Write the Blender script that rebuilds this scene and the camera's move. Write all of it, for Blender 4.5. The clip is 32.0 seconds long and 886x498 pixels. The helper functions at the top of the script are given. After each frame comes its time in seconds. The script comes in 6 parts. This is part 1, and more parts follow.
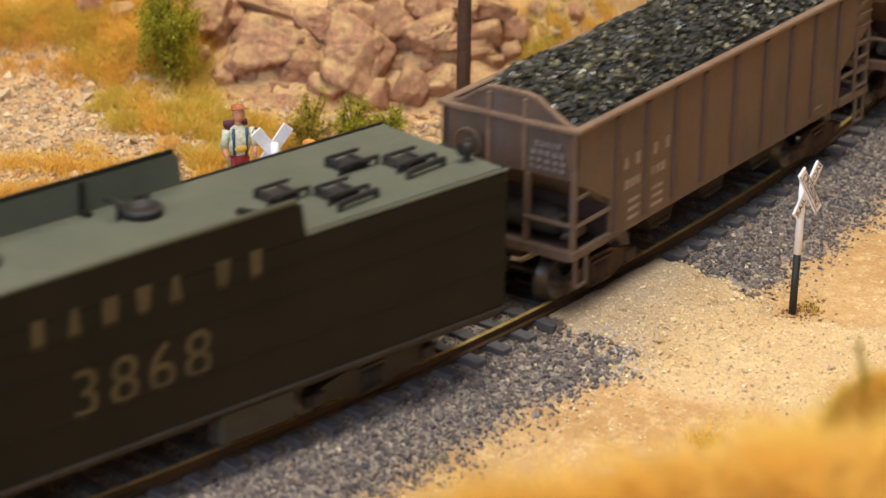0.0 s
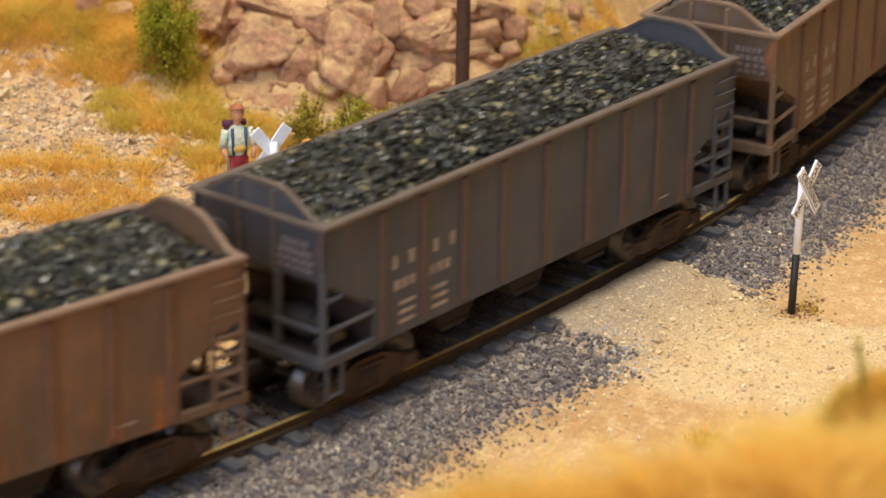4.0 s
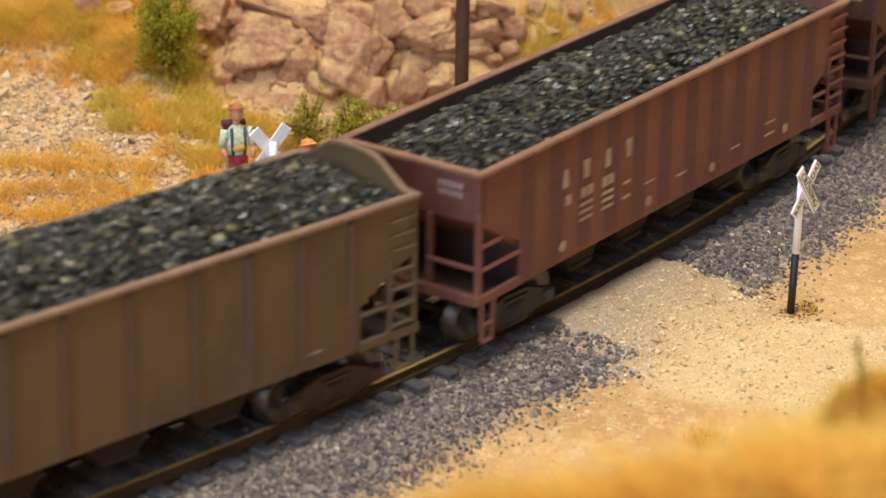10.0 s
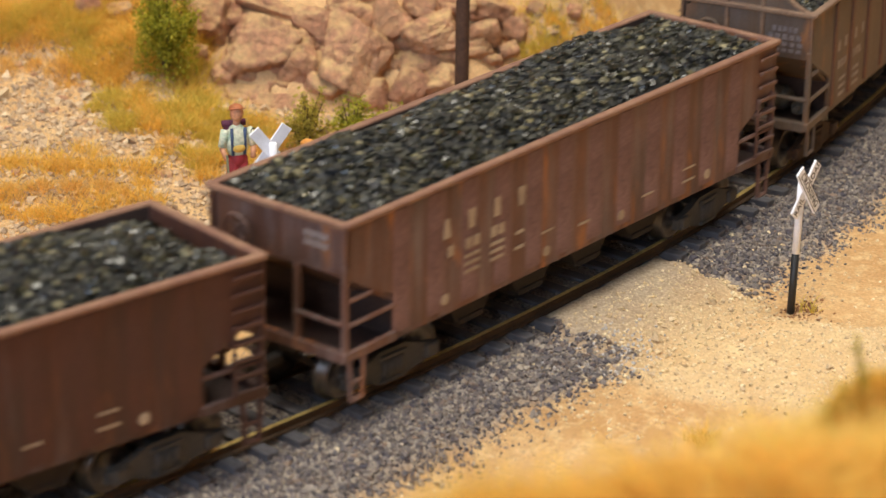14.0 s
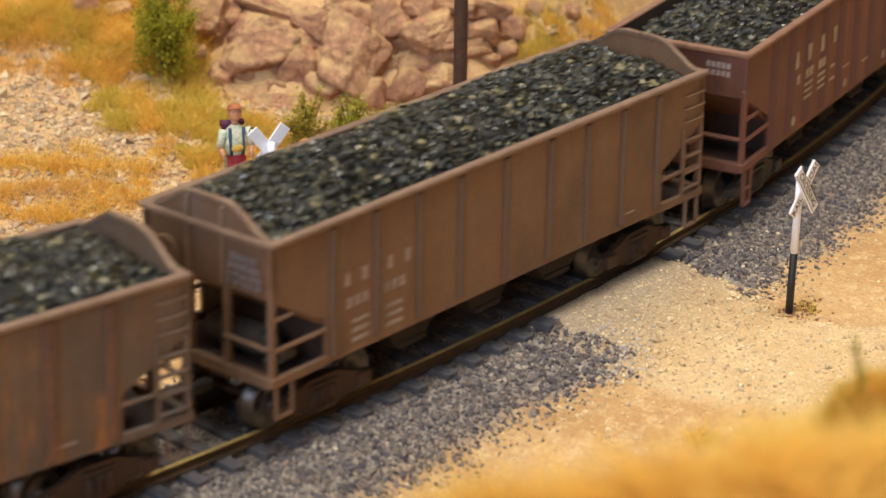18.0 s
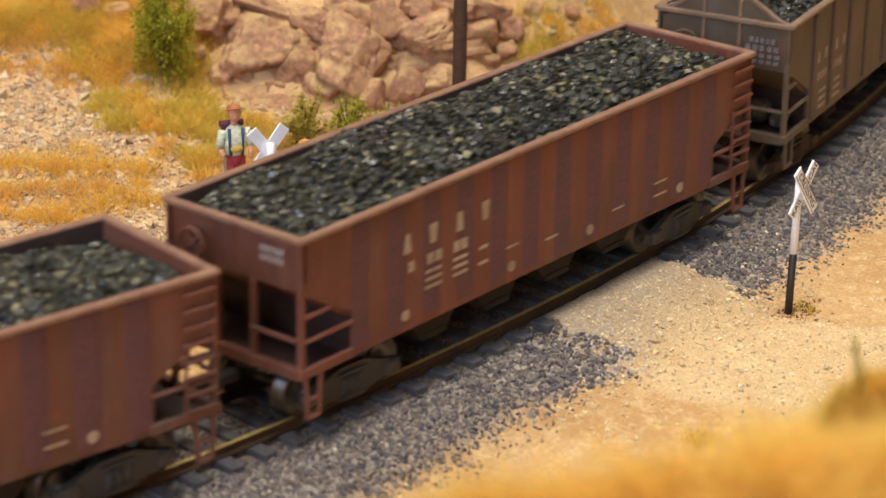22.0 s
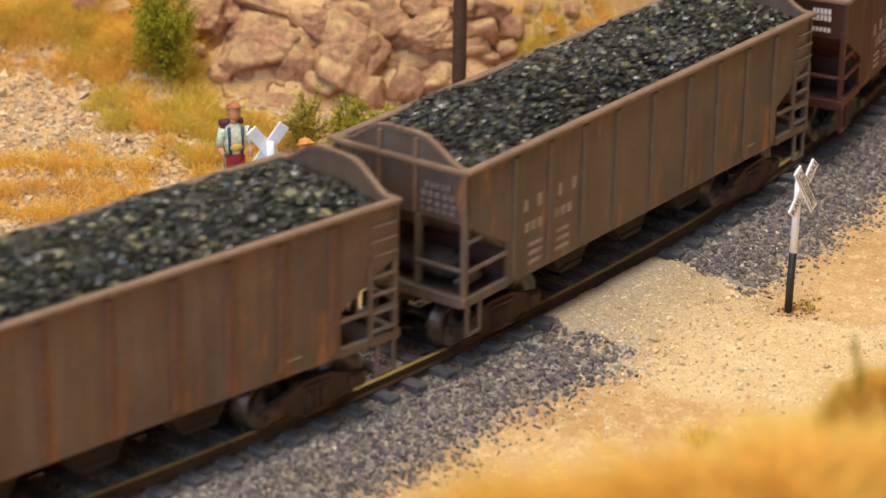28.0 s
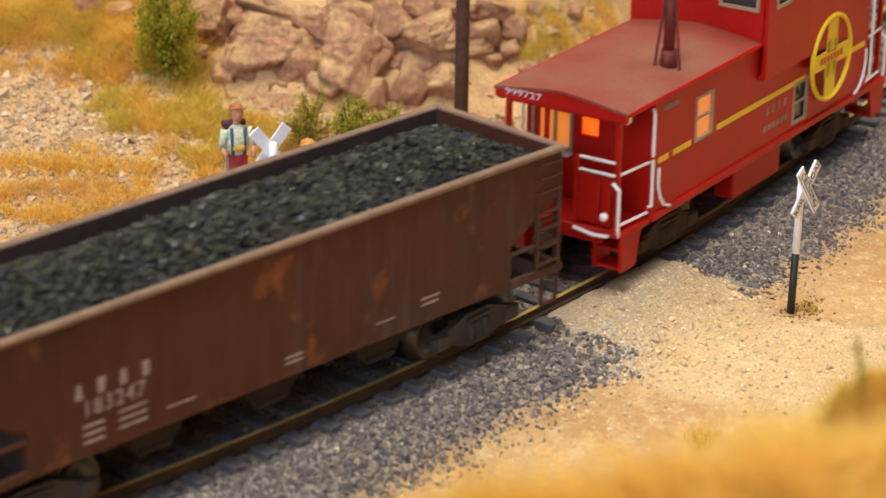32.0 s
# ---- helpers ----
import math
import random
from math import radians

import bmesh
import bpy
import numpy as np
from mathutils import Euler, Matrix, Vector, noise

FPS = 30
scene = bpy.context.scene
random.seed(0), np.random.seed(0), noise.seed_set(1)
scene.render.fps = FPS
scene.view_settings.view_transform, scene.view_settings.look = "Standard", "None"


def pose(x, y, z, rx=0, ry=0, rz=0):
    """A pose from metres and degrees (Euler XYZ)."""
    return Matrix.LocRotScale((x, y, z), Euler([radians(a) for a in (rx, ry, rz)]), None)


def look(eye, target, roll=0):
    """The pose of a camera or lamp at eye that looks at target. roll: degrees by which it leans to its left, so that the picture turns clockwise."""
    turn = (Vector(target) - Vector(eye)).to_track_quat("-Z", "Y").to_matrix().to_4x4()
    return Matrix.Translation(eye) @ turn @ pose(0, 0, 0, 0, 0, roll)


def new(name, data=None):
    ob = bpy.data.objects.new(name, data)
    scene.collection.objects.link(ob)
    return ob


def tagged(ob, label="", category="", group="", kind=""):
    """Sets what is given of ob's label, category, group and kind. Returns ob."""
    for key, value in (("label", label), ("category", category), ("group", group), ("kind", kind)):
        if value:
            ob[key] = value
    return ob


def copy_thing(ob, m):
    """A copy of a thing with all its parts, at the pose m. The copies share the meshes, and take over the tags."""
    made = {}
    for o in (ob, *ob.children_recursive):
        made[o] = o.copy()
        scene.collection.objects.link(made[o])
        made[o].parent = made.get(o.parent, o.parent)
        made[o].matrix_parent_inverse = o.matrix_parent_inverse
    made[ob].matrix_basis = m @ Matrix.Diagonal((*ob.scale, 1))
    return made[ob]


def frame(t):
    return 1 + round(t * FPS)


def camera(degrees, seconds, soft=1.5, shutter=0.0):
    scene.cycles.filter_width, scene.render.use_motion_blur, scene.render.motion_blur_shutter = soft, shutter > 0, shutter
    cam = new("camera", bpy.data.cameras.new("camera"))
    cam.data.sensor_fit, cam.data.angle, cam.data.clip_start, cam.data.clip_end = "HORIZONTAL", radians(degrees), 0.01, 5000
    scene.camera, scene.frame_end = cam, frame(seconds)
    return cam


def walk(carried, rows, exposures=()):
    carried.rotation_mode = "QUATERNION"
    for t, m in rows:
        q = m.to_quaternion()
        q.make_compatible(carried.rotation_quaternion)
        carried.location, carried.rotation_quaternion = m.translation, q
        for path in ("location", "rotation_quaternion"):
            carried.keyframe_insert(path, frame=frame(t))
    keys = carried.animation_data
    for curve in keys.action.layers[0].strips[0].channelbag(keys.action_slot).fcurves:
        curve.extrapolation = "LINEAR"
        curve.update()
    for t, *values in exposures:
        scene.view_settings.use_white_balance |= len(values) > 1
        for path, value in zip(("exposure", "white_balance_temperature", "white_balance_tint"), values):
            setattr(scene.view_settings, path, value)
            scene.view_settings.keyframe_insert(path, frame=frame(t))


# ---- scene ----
# A model railway in H0 (1:87), true model size. Lengths below are in
# millimetres (K turns them into metres); z = 0 is the top of the rails.
K = 0.001
EYE, YAW, PITCH, ROLL, LENS = (-385.71, -321.26, 216.87), -0.876, 0.380, 0.014, 18.614
cam = camera(LENS, 32.0, soft=1.5, shutter=0.5)
cam.data.dof.use_dof = True
cam.data.dof.focus_distance = 0.585
cam.data.dof.aperture_fstop = 28.0


def cam_pose(right, down):
    """The resting view with the picture shifted by the tripod's sway (thousandths of a radian)."""
    m = (Matrix.Translation([K * c for c in EYE])
         @ Matrix.Rotation(YAW + right / 1000 / math.cos(PITCH), 4, "Z")
         @ Matrix.Rotation(math.pi / 2 - PITCH + down / 1000, 4, "X")
         @ Matrix.Rotation(ROLL, 4, "Z"))
    return m


SWAY = ((0, .63, .2), (3, .63, .2), (3.5, .4, .2), (5.5, .1, .0), (6, .6, .2), (7, .35, .2), (8, 0, 0), (14.5, .0, .1),
        (16.5, -.3, 0), (18, -.6, 0), (19, -.95, -.2), (20, -1.0, -.1), (21, -.95, .2), (22, -.85, .2), (23, -.6, 0),
        (24.5, -.65, -.4), (25.5, -.65, -.3), (28, -.95, -.3), (29, -.6, -.2), (30, -.3, 0), (31, 0, 0), (32, 0, 0))
walk(cam, [(t, cam_pose(a, b)) for t, a, b in SWAY], exposures=[(0, 0.0), (32, 0.0)])

# ---- light: the ceiling lamps of the room, and an added cool fill ----
world = bpy.data.worlds.new("world")
scene.world = world
world.use_nodes = True
world.node_tree.nodes["Background"].inputs[0].default_value = (1.0, 0.9, 0.75, 1)
world.node_tree.nodes["Background"].inputs[1].default_value = 0.1


def area_lamp(name, eye, target, sx, sy, power, colour):
    data = bpy.data.lights.new(name, "AREA")
    data.shape, data.size, data.size_y, data.energy, data.color = "RECTANGLE", sx, sy, power, colour
    ob = new(name, data)
    ob.matrix_world = look(eye, target)
    return ob


area_lamp("ceiling_lamp", (-0.05, -0.20, 1.5), (-0.02, -0.02, 0), 1.6, 0.35, 24.3, (1.0, 0.95, 0.84))
area_lamp("ceiling_lamp", (0.25, 0.60, 1.5), (0.1, 0.15, 0), 1.6, 0.35, 11.5, (1.0, 0.95, 0.84))
# unseen cool fill from the left, added; the walls have no window
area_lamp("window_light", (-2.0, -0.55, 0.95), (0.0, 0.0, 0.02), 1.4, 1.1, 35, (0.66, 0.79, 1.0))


# ---- mesh tools ----
def link(name, bm, material, parent=None, label="", at=None):
    """One mesh object from a bmesh in millimetres."""
    me = bpy.data.meshes.new(name)
    bmesh.ops.scale(bm, vec=(K, K, K), verts=bm.verts)
    bm.to_mesh(me)
    bm.free()
    return placed(name, me, material, parent, label, at)


def placed(name, me, material, parent=None, label="", at=None):
    if material is not None and not me.materials:
        for m in (material if isinstance(material, (list, tuple)) else [material]):
            me.materials.append(m)
    ob = new(name, me)
    ob.parent = parent
    if at is not None:
        ob.matrix_basis = at
    if label:
        ob["label"] = label
    return ob


def mm(x, y, z, rx=0, ry=0, rz=0):
    return pose(x * K, y * K, z * K, rx, ry, rz)


def empty(name):
    ob = new(name)
    ob.empty_display_size = 0.01
    return ob


def box(bm, c, s, bevel=0.0, m=None):
    r = bmesh.ops.create_cube(bm, size=1.0)
    vs = r["verts"]
    for v in vs:
        v.co = Vector((c[0] + v.co.x * s[0], c[1] + v.co.y * s[1], c[2] + v.co.z * s[2]))
    if bevel > 0:
        es = {e for v in vs for e in v.link_edges}
        r = bmesh.ops.bevel(bm, geom=list(es), offset=bevel, segments=1, affect="EDGES", profile=0.5)
        vs = list({v for f in r["faces"] for v in f.verts} | {v for v in vs if v.is_valid})
    if m is not None:
        bmesh.ops.transform(bm, matrix=m, verts=vs)
    return vs


def rod(bm, a, b, r, n=6, r2=None):
    a, b = Vector(a), Vector(b)
    d = b - a
    q = d.to_track_quat("Z", "Y").to_matrix()
    rings = []
    for p, rad in ((a, r), (b, r if r2 is None else r2)):
        rings.append([bm.verts.new(p + q @ Vector((rad * math.cos(2 * math.pi * i / n), rad * math.sin(2 * math.pi * i / n), 0)))
                      for i in range(n)])
    for i in range(n):
        f = bm.faces.new((rings[0][i], rings[0][(i + 1) % n], rings[1][(i + 1) % n], rings[1][i]))
        f.smooth = n > 6
    bm.faces.new(rings[0][::-1])
    bm.faces.new(rings[1])


def pipe(bm, pts, r, n=6):
    for a, b in zip(pts, pts[1:]):
        rod(bm, a, b, r, n)
    for p in pts[1:-1]:
        bmesh.ops.create_icosphere(bm, subdivisions=1, radius=r * 1.02, matrix=Matrix.Translation(p))


def plate(bm, pts, axis, a, b):
    """A polygon (two coordinates) made into a slab from a to b along the axis."""
    def at(p, w):
        return {"y": (p[0], w, p[1]), "x": (w, p[0], p[1]), "z": (p[0], p[1], w)}[axis]
    lo = [bm.verts.new(at(p, a)) for p in pts]
    hi = [bm.verts.new(at(p, b)) for p in pts]
    fs = [bm.faces.new(lo), bm.faces.new(hi[::-1])]
    n = len(pts)
    for i in range(n):
        fs.append(bm.faces.new((lo[i], hi[i], hi[(i + 1) % n], lo[(i + 1) % n])))
    bmesh.ops.recalc_face_normals(bm, faces=fs)


def holed(bm, u0, u1, v0, v1, holes, axis, a, b):
    """A wall from a to b along the axis, over u0..u1 and v0..v1, with openings (u0, u1, v0, v1) through it."""
    us = sorted({u0, u1, *(h[0] for h in holes), *(h[1] for h in holes)})
    vs = sorted({v0, v1, *(h[2] for h in holes), *(h[3] for h in holes)})
    made = {}

    def vert(i, j, w):
        if (i, j, w) not in made:
            made[i, j, w] = bm.verts.new({"y": (us[i], w, vs[j]), "x": (w, us[i], vs[j])}[axis])
        return made[i, j, w]

    def solid(i, j):
        if not (0 <= i < len(us) - 1 and 0 <= j < len(vs) - 1):
            return False
        u, v = (us[i] + us[i + 1]) / 2, (vs[j] + vs[j + 1]) / 2
        return not any(h[0] < u < h[1] and h[2] < v < h[3] for h in holes)
    for i in range(len(us) - 1):
        for j in range(len(vs) - 1):
            if not solid(i, j):
                continue
            for w in (a, b):
                bm.faces.new([vert(i, j, w), vert(i + 1, j, w), vert(i + 1, j + 1, w), vert(i, j + 1, w)])
            for di, dj, p, q in ((-1, 0, (i, j), (i, j + 1)), (1, 0, (i + 1, j), (i + 1, j + 1)), (0, -1, (i, j), (i + 1, j)), (0, 1, (i, j + 1), (i + 1, j + 1))):
                if not solid(i + di, j + dj):
                    bm.faces.new([vert(*p, a), vert(*q, a), vert(*q, b), vert(*p, b)])
    bmesh.ops.recalc_face_normals(bm, faces=bm.faces)


def lathe(bm, prof, n=20, axis="y"):
    """A turned body: prof is a row of (radius, place along the axis)."""
    rings = []
    for r, w in prof:
        ring = []
        for i in range(n):
            c, s = r * math.cos(2 * math.pi * i / n), r * math.sin(2 * math.pi * i / n)
            ring.append(bm.verts.new({"y": (c, w, s), "z": (c, s, w), "x": (w, c, s)}[axis]))
        rings.append(ring)
    fs = []
    for p, q in zip(rings, rings[1:]):
        for i in range(n):
            fs.append(bm.faces.new((p[i], p[(i + 1) % n], q[(i + 1) % n], q[i])))
    fs += [bm.faces.new(rings[0]), bm.faces.new(rings[-1])]
    for f in fs:
        f.smooth = True
    fs[-1].smooth = fs[-2].smooth = False
    bmesh.ops.recalc_face_normals(bm, faces=fs)


def lettering(name, text, size, material, parent, m, depth=0.06, spacing=1.0, stretch=1.0):
    """Raised letters of the built-in font, cap height about 0.7 * size (millimetres)."""
    cu = bpy.data.curves.new(name, "FONT")
    cu.body, cu.size, cu.extrude, cu.space_character = text, size * K, depth * K, spacing
    cu.align_x, cu.align_y = "CENTER", "CENTER"
    tmp = bpy.data.objects.new(name, cu)
    me = bpy.data.meshes.new_from_object(tmp)
    bpy.data.objects.remove(tmp)
    me.name = name
    me.transform(Matrix.Diagonal((stretch, 1, 1, 1)))
    me.materials.clear()
    return placed(name, me, material, parent, "", m)


def merged(verts, faces, name, material, parent=None, label=""):
    me = bpy.data.meshes.new(name)
    me.from_pydata((np.asarray(verts) * K).tolist(), [], faces)
    return placed(name, me, material, parent, label)


# lumps: small broken stones, many of them in one mesh
OCTA = np.array([(1, 0, 0), (-1, 0, 0), (0, 1, 0), (0, -1, 0), (0, 0, 1), (0, 0, -1)], float)
OCTF = np.array([(0, 2, 4), (2, 1, 4), (1, 3, 4), (3, 0, 4), (2, 0, 5), (1, 2, 5), (3, 1, 5), (0, 3, 5)])
CUBE = np.array([(x, y, z) for x in (-1, 1) for y in (-1, 1) for z in (-1, 1)], float) * 0.72
CUBF = np.array([(0, 1, 3, 2), (4, 6, 7, 5), (0, 4, 5, 1), (2, 3, 7, 6), (0, 2, 6, 4), (1, 5, 7, 3)])


def lumps(rng, at, size, name, material, parent=None, label="", flat=0.8, shape="octa"):
    """Stones at the rows of `at`, with radii `size`, each turned and broken in its own way."""
    n = len(at)
    base, fac = (OCTA, OCTF) if shape == "octa" else (CUBE, CUBF)
    k = len(base)
    q = rng.normal(size=(n, 4))
    q /= np.linalg.norm(q, axis=1)[:, None]
    w, x, y, z = q.T
    rot = np.stack([1 - 2 * (y * y + z * z), 2 * (x * y - z * w), 2 * (x * z + y * w), 2 * (x * y + z * w),
                    1 - 2 * (x * x + z * z), 2 * (y * z - x * w), 2 * (x * z - y * w), 2 * (y * z + x * w),
                    1 - 2 * (x * x + y * y)], 1).reshape(n, 3, 3)
    pts = base[None] * (1 + rng.uniform(-0.38, 0.38, (n, k, 3))) * (1 + rng.uniform(-0.3, 0.3, (n, 1, 3)))
    pts = np.einsum("nij,nkj->nki", rot, pts) * np.asarray(size)[:, None, None]
    pts[:, :, 2] *= flat
    pts += np.asarray(at)[:, None, :]
    faces = (fac[None] + (np.arange(n) * k)[:, None, None]).reshape(-1, fac.shape[1])
    return merged(pts.reshape(-1, 3), faces.tolist(), name, material, parent, label)


# smooth random heights on a plane
def field(x, y, cell, seed):
    r = np.random.RandomState(seed).rand(256, 256)
    u, v = np.asarray(x, float) / cell, np.asarray(y, float) / cell
    i, j = np.floor(u).astype(int), np.floor(v).astype(int)
    a, b = u - i, v - j
    a, b = a * a * (3 - 2 * a), b * b * (3 - 2 * b)
    g = lambda p, q: r[p % 256, q % 256]
    return (g(i, j) * (1 - a) + g(i + 1, j) * a) * (1 - b) + (g(i, j + 1) * (1 - a) + g(i + 1, j + 1) * a) * b - 0.5


def ramp(v, a, b):
    t = np.clip((np.asarray(v, float) - a) / (b - a), 0, 1)
    return t * t * (3 - 2 * t)


# ---- the line of the track, by the way s along it (millimetres; s grows away from the camera) ----
S = np.arange(-3400.0, 3600.0, 2.0)
BEND = np.where(S < -260, 0.0, np.where(S > 620, 0.0, 0.00118 + 0.000000983 * S))
HEAD = np.cumsum(BEND) * 2.0
HEAD -= np.interp(0, S, HEAD)
TX = np.cumsum(np.cos(HEAD)) * 2.0
TY = np.cumsum(np.sin(HEAD)) * 2.0
TX -= np.interp(0, S, TX)
TY -= np.interp(0, S, TY)


def on_track(s, off=0.0):
    h = np.interp(s, S, HEAD)
    return np.interp(s, S, TX) - off * np.sin(h), np.interp(s, S, TY) + off * np.cos(h), h


def from_track(x, y):
    """Signed way across from the track's middle (negative: the camera's side) and the way s along it."""
    pick = slice(0, None, 5)
    sx, sy, sh, ss = TX[pick], TY[pick], HEAD[pick], S[pick]
    x, y = np.asarray(x, float), np.asarray(y, float)
    off, along = np.empty(x.size), np.empty(x.size)
    xf, yf = x.ravel(), y.ravel()
    for a in range(0, x.size, 4000):
        dx, dy = xf[a:a + 4000, None] - sx, yf[a:a + 4000, None] - sy
        i = np.argmin(dx * dx + dy * dy, axis=1)
        k = np.arange(len(i))
        ex, ey = dx[k, i], dy[k, i]
        c, s = np.cos(sh[i]), np.sin(sh[i])
        cross, lon = -ex * s + ey * c, ex * c + ey * s
        far = np.hypot(ex, ey)
        off[a:a + 4000] = np.where(np.abs(lon) > 12, np.sign(cross) * far, cross)
        along[a:a + 4000] = ss[i] + lon
    return off.reshape(x.shape), along.reshape(x.shape)


# ---- materials ----
def nodes_of(name):
    m = bpy.data.materials.new(name)
    m.use_nodes = True
    nt = m.node_tree
    return m, nt, nt.nodes["Principled BSDF"]


def grain(nt, scale, detail=4, rough=0.6, stretch=(1, 1, 1)):
    """Noise in the object's own space, with its size in 1 / mm."""
    tc = nt.nodes.new("ShaderNodeTexCoord")
    mp = nt.nodes.new("ShaderNodeMapping")
    mp.inputs["Scale"].default_value = [1000 * s for s in stretch]
    no = nt.nodes.new("ShaderNodeTexNoise")
    no.inputs["Scale"].default_value = scale
    no.inputs["Detail"].default_value = detail
    no.inputs["Roughness"].default_value = rough
    nt.links.new(tc.outputs["Object"], mp.inputs[0])
    nt.links.new(mp.outputs[0], no.inputs["Vector"])
    return no.outputs["Fac"]


def span(nt, v, a, b, lo=0.0, hi=1.0):
    n = nt.nodes.new("ShaderNodeMapRange")
    n.inputs[1].default_value, n.inputs[2].default_value = a, b
    n.inputs[3].default_value, n.inputs[4].default_value = lo, hi
    nt.links.new(v, n.inputs[0])
    return n.outputs[0]


def blend(nt, fac, a, b, kind="MIX"):
    n = nt.nodes.new("ShaderNodeMix")
    n.data_type, n.blend_type = "RGBA", kind
    for sock, v in ((n.inputs[0], fac), (n.inputs[6], a), (n.inputs[7], b)):
        if hasattr(v, "links"):
            nt.links.new(v, sock)
        elif isinstance(v, (int, float)):
            sock.default_value = v
        else:
            sock.default_value = (*v[:3], 1)
    return n.outputs[2]


def times(nt, a, b):
    n = nt.nodes.new("ShaderNodeMath")
    n.operation = "MULTIPLY"
    for sock, v in ((n.inputs[0], a), (n.inputs[1], b)):
        if hasattr(v, "links"):
            nt.links.new(v, sock)
        else:
            sock.default_value = v
    return n.outputs[0]


def relief(nt, bs, h, strength, dist):
    b = nt.nodes.new("ShaderNodeBump")
    b.inputs["Strength"].default_value = strength
    b.inputs["Distance"].default_value = dist * K
    nt.links.new(h, b.inputs["Height"])
    nt.links.new(b.outputs[0], bs.inputs["Normal"])


def plain(name, a, b=None, rough=0.7, metal=0.0, coarse=0.12, fine=1.6, bump=0.25, deep=0.2, spec=0.4, tone=0.25):
    """Two tones in patches, a fine grain over them and a little relief."""
    m, nt, bs = nodes_of(name)
    b = b or [0.75 * c for c in a]
    f = grain(nt, fine, 3)
    col = blend(nt, span(nt, grain(nt, coarse), 0.35, 0.65), a, b)
    g = span(nt, f, 0.3, 0.7, 1 - tone, 1 + tone)
    col = blend(nt, 1.0, col, g, "MULTIPLY")
    nt.links.new(col, bs.inputs["Base Color"])
    bs.inputs["Roughness"].default_value, bs.inputs["Metallic"].default_value = rough, metal
    bs.inputs["Specular IOR Level"].default_value = spec
    if bump:
        relief(nt, bs, f, bump, deep)
    return m


def paint(name, a, b, dust, rust, rusty=0.3, dusty=0.4, rough=0.62, soot=0.34, spots=False):
    """Weathered wagon paint: two tones, vertical streaks of dust and of rust."""
    m, nt, bs = nodes_of(name)
    col = blend(nt, span(nt, grain(nt, 0.035, 3), 0.38, 0.62), a, b)
    st = grain(nt, 0.32, 4, 0.65, (1, 1, 0.09))
    col = blend(nt, times(nt, span(nt, st, 0.42, 0.72), dusty), col, dust)
    ru = times(nt, span(nt, grain(nt, 0.19, 5, 0.7, (1, 1, 0.16)), 0.52, 0.66), span(nt, grain(nt, 0.05, 2), 0.42, 0.6))
    if spots:     # rust in round patches instead of streaks
        ru = span(nt, grain(nt, 0.075, 5, 0.6, (1, 1, 0.8)), 0.60, 0.70)
    col = blend(nt, times(nt, ru, rusty), col, rust)
    # blotches of soot, and bluish washed-out runs
    col = blend(nt, times(nt, span(nt, grain(nt, 0.04, 5, 0.65, (1, 1, 0.7)), 0.50, 0.66), soot), col, (0.042, 0.032, 0.024))
    col = blend(nt, times(nt, span(nt, grain(nt, 0.11, 4, 0.6, (1, 1, 0.14)), 0.57, 0.70), 0.30), col, (0.17, 0.155, 0.175))
    f = grain(nt, 2.2, 3)
    col = blend(nt, 1.0, col, span(nt, f, 0.25, 0.75, 0.82, 1.16), "MULTIPLY")
    nt.links.new(col, bs.inputs["Base Color"])
    nt.links.new(span(nt, st, 0.3, 0.7, rough - 0.1, rough + 0.18), bs.inputs["Roughness"])
    bs.inputs["Specular IOR Level"].default_value = 0.35
    relief(nt, bs, f, 0.12, 0.12)
    return m


def grain_of(nt, rnd):
    """A second random number from the first."""
    n = nt.nodes.new("ShaderNodeMath")
    n.operation = "FRACT"
    nt.links.new(times(nt, rnd, 37.7), n.inputs[0])
    return n.outputs[0]


def pieces(name, tones, rough=0.8, spec=0.4, fine=2.0, object_wise=False, spread=0.25, thin=False, shiny=0.0):
    """Loose pieces: each takes its own tone."""
    m, nt, bs = nodes_of(name)
    if object_wise:
        rnd = nt.nodes.new("ShaderNodeObjectInfo").outputs["Random"]
    else:
        rnd = nt.nodes.new("ShaderNodeNewGeometry").outputs["Random Per Island"]
    r = nt.nodes.new("ShaderNodeValToRGB")
    els = r.color_ramp.elements
    while len(els) < len(tones):
        els.new(0.5)
    for i, (e, c) in enumerate(zip(els, tones)):
        e.position, e.color = i / (len(tones) - 1), (*c, 1)
    nt.links.new(rnd, r.inputs[0])
    f = grain(nt, fine, 3)
    col = blend(nt, 1.0, r.outputs[0], span(nt, f, 0.3, 0.7, 1 - spread, 1 + spread), "MULTIPLY")
    nt.links.new(col, bs.inputs["Base Color"])
    if shiny:     # this share of the pieces is glossy
        nt.links.new(span(nt, grain_of(nt, rnd), 1 - shiny, 1 - shiny + 0.01, rough, 0.13), bs.inputs["Roughness"])
    else:
        nt.links.new(span(nt, rnd, 0, 1, max(rough - 0.25, 0.12), rough + 0.1), bs.inputs["Roughness"])
    bs.inputs["Specular IOR Level"].default_value = spec
    relief(nt, bs, f, 0.3, 0.2)
    if thin:      # light shines through blades and leaves
        tr = nt.nodes.new("ShaderNodeBsdfTranslucent")
        mx = nt.nodes.new("ShaderNodeMixShader")
        mx.inputs[0].default_value = 0.5
        nt.links.new(col, tr.inputs[0])
        nt.links.new(bs.outputs[0], mx.inputs[1])
        nt.links.new(tr.outputs[0], mx.inputs[2])
        nt.links.new(mx.outputs[0], nt.nodes["Material Output"].inputs[0])
    return m


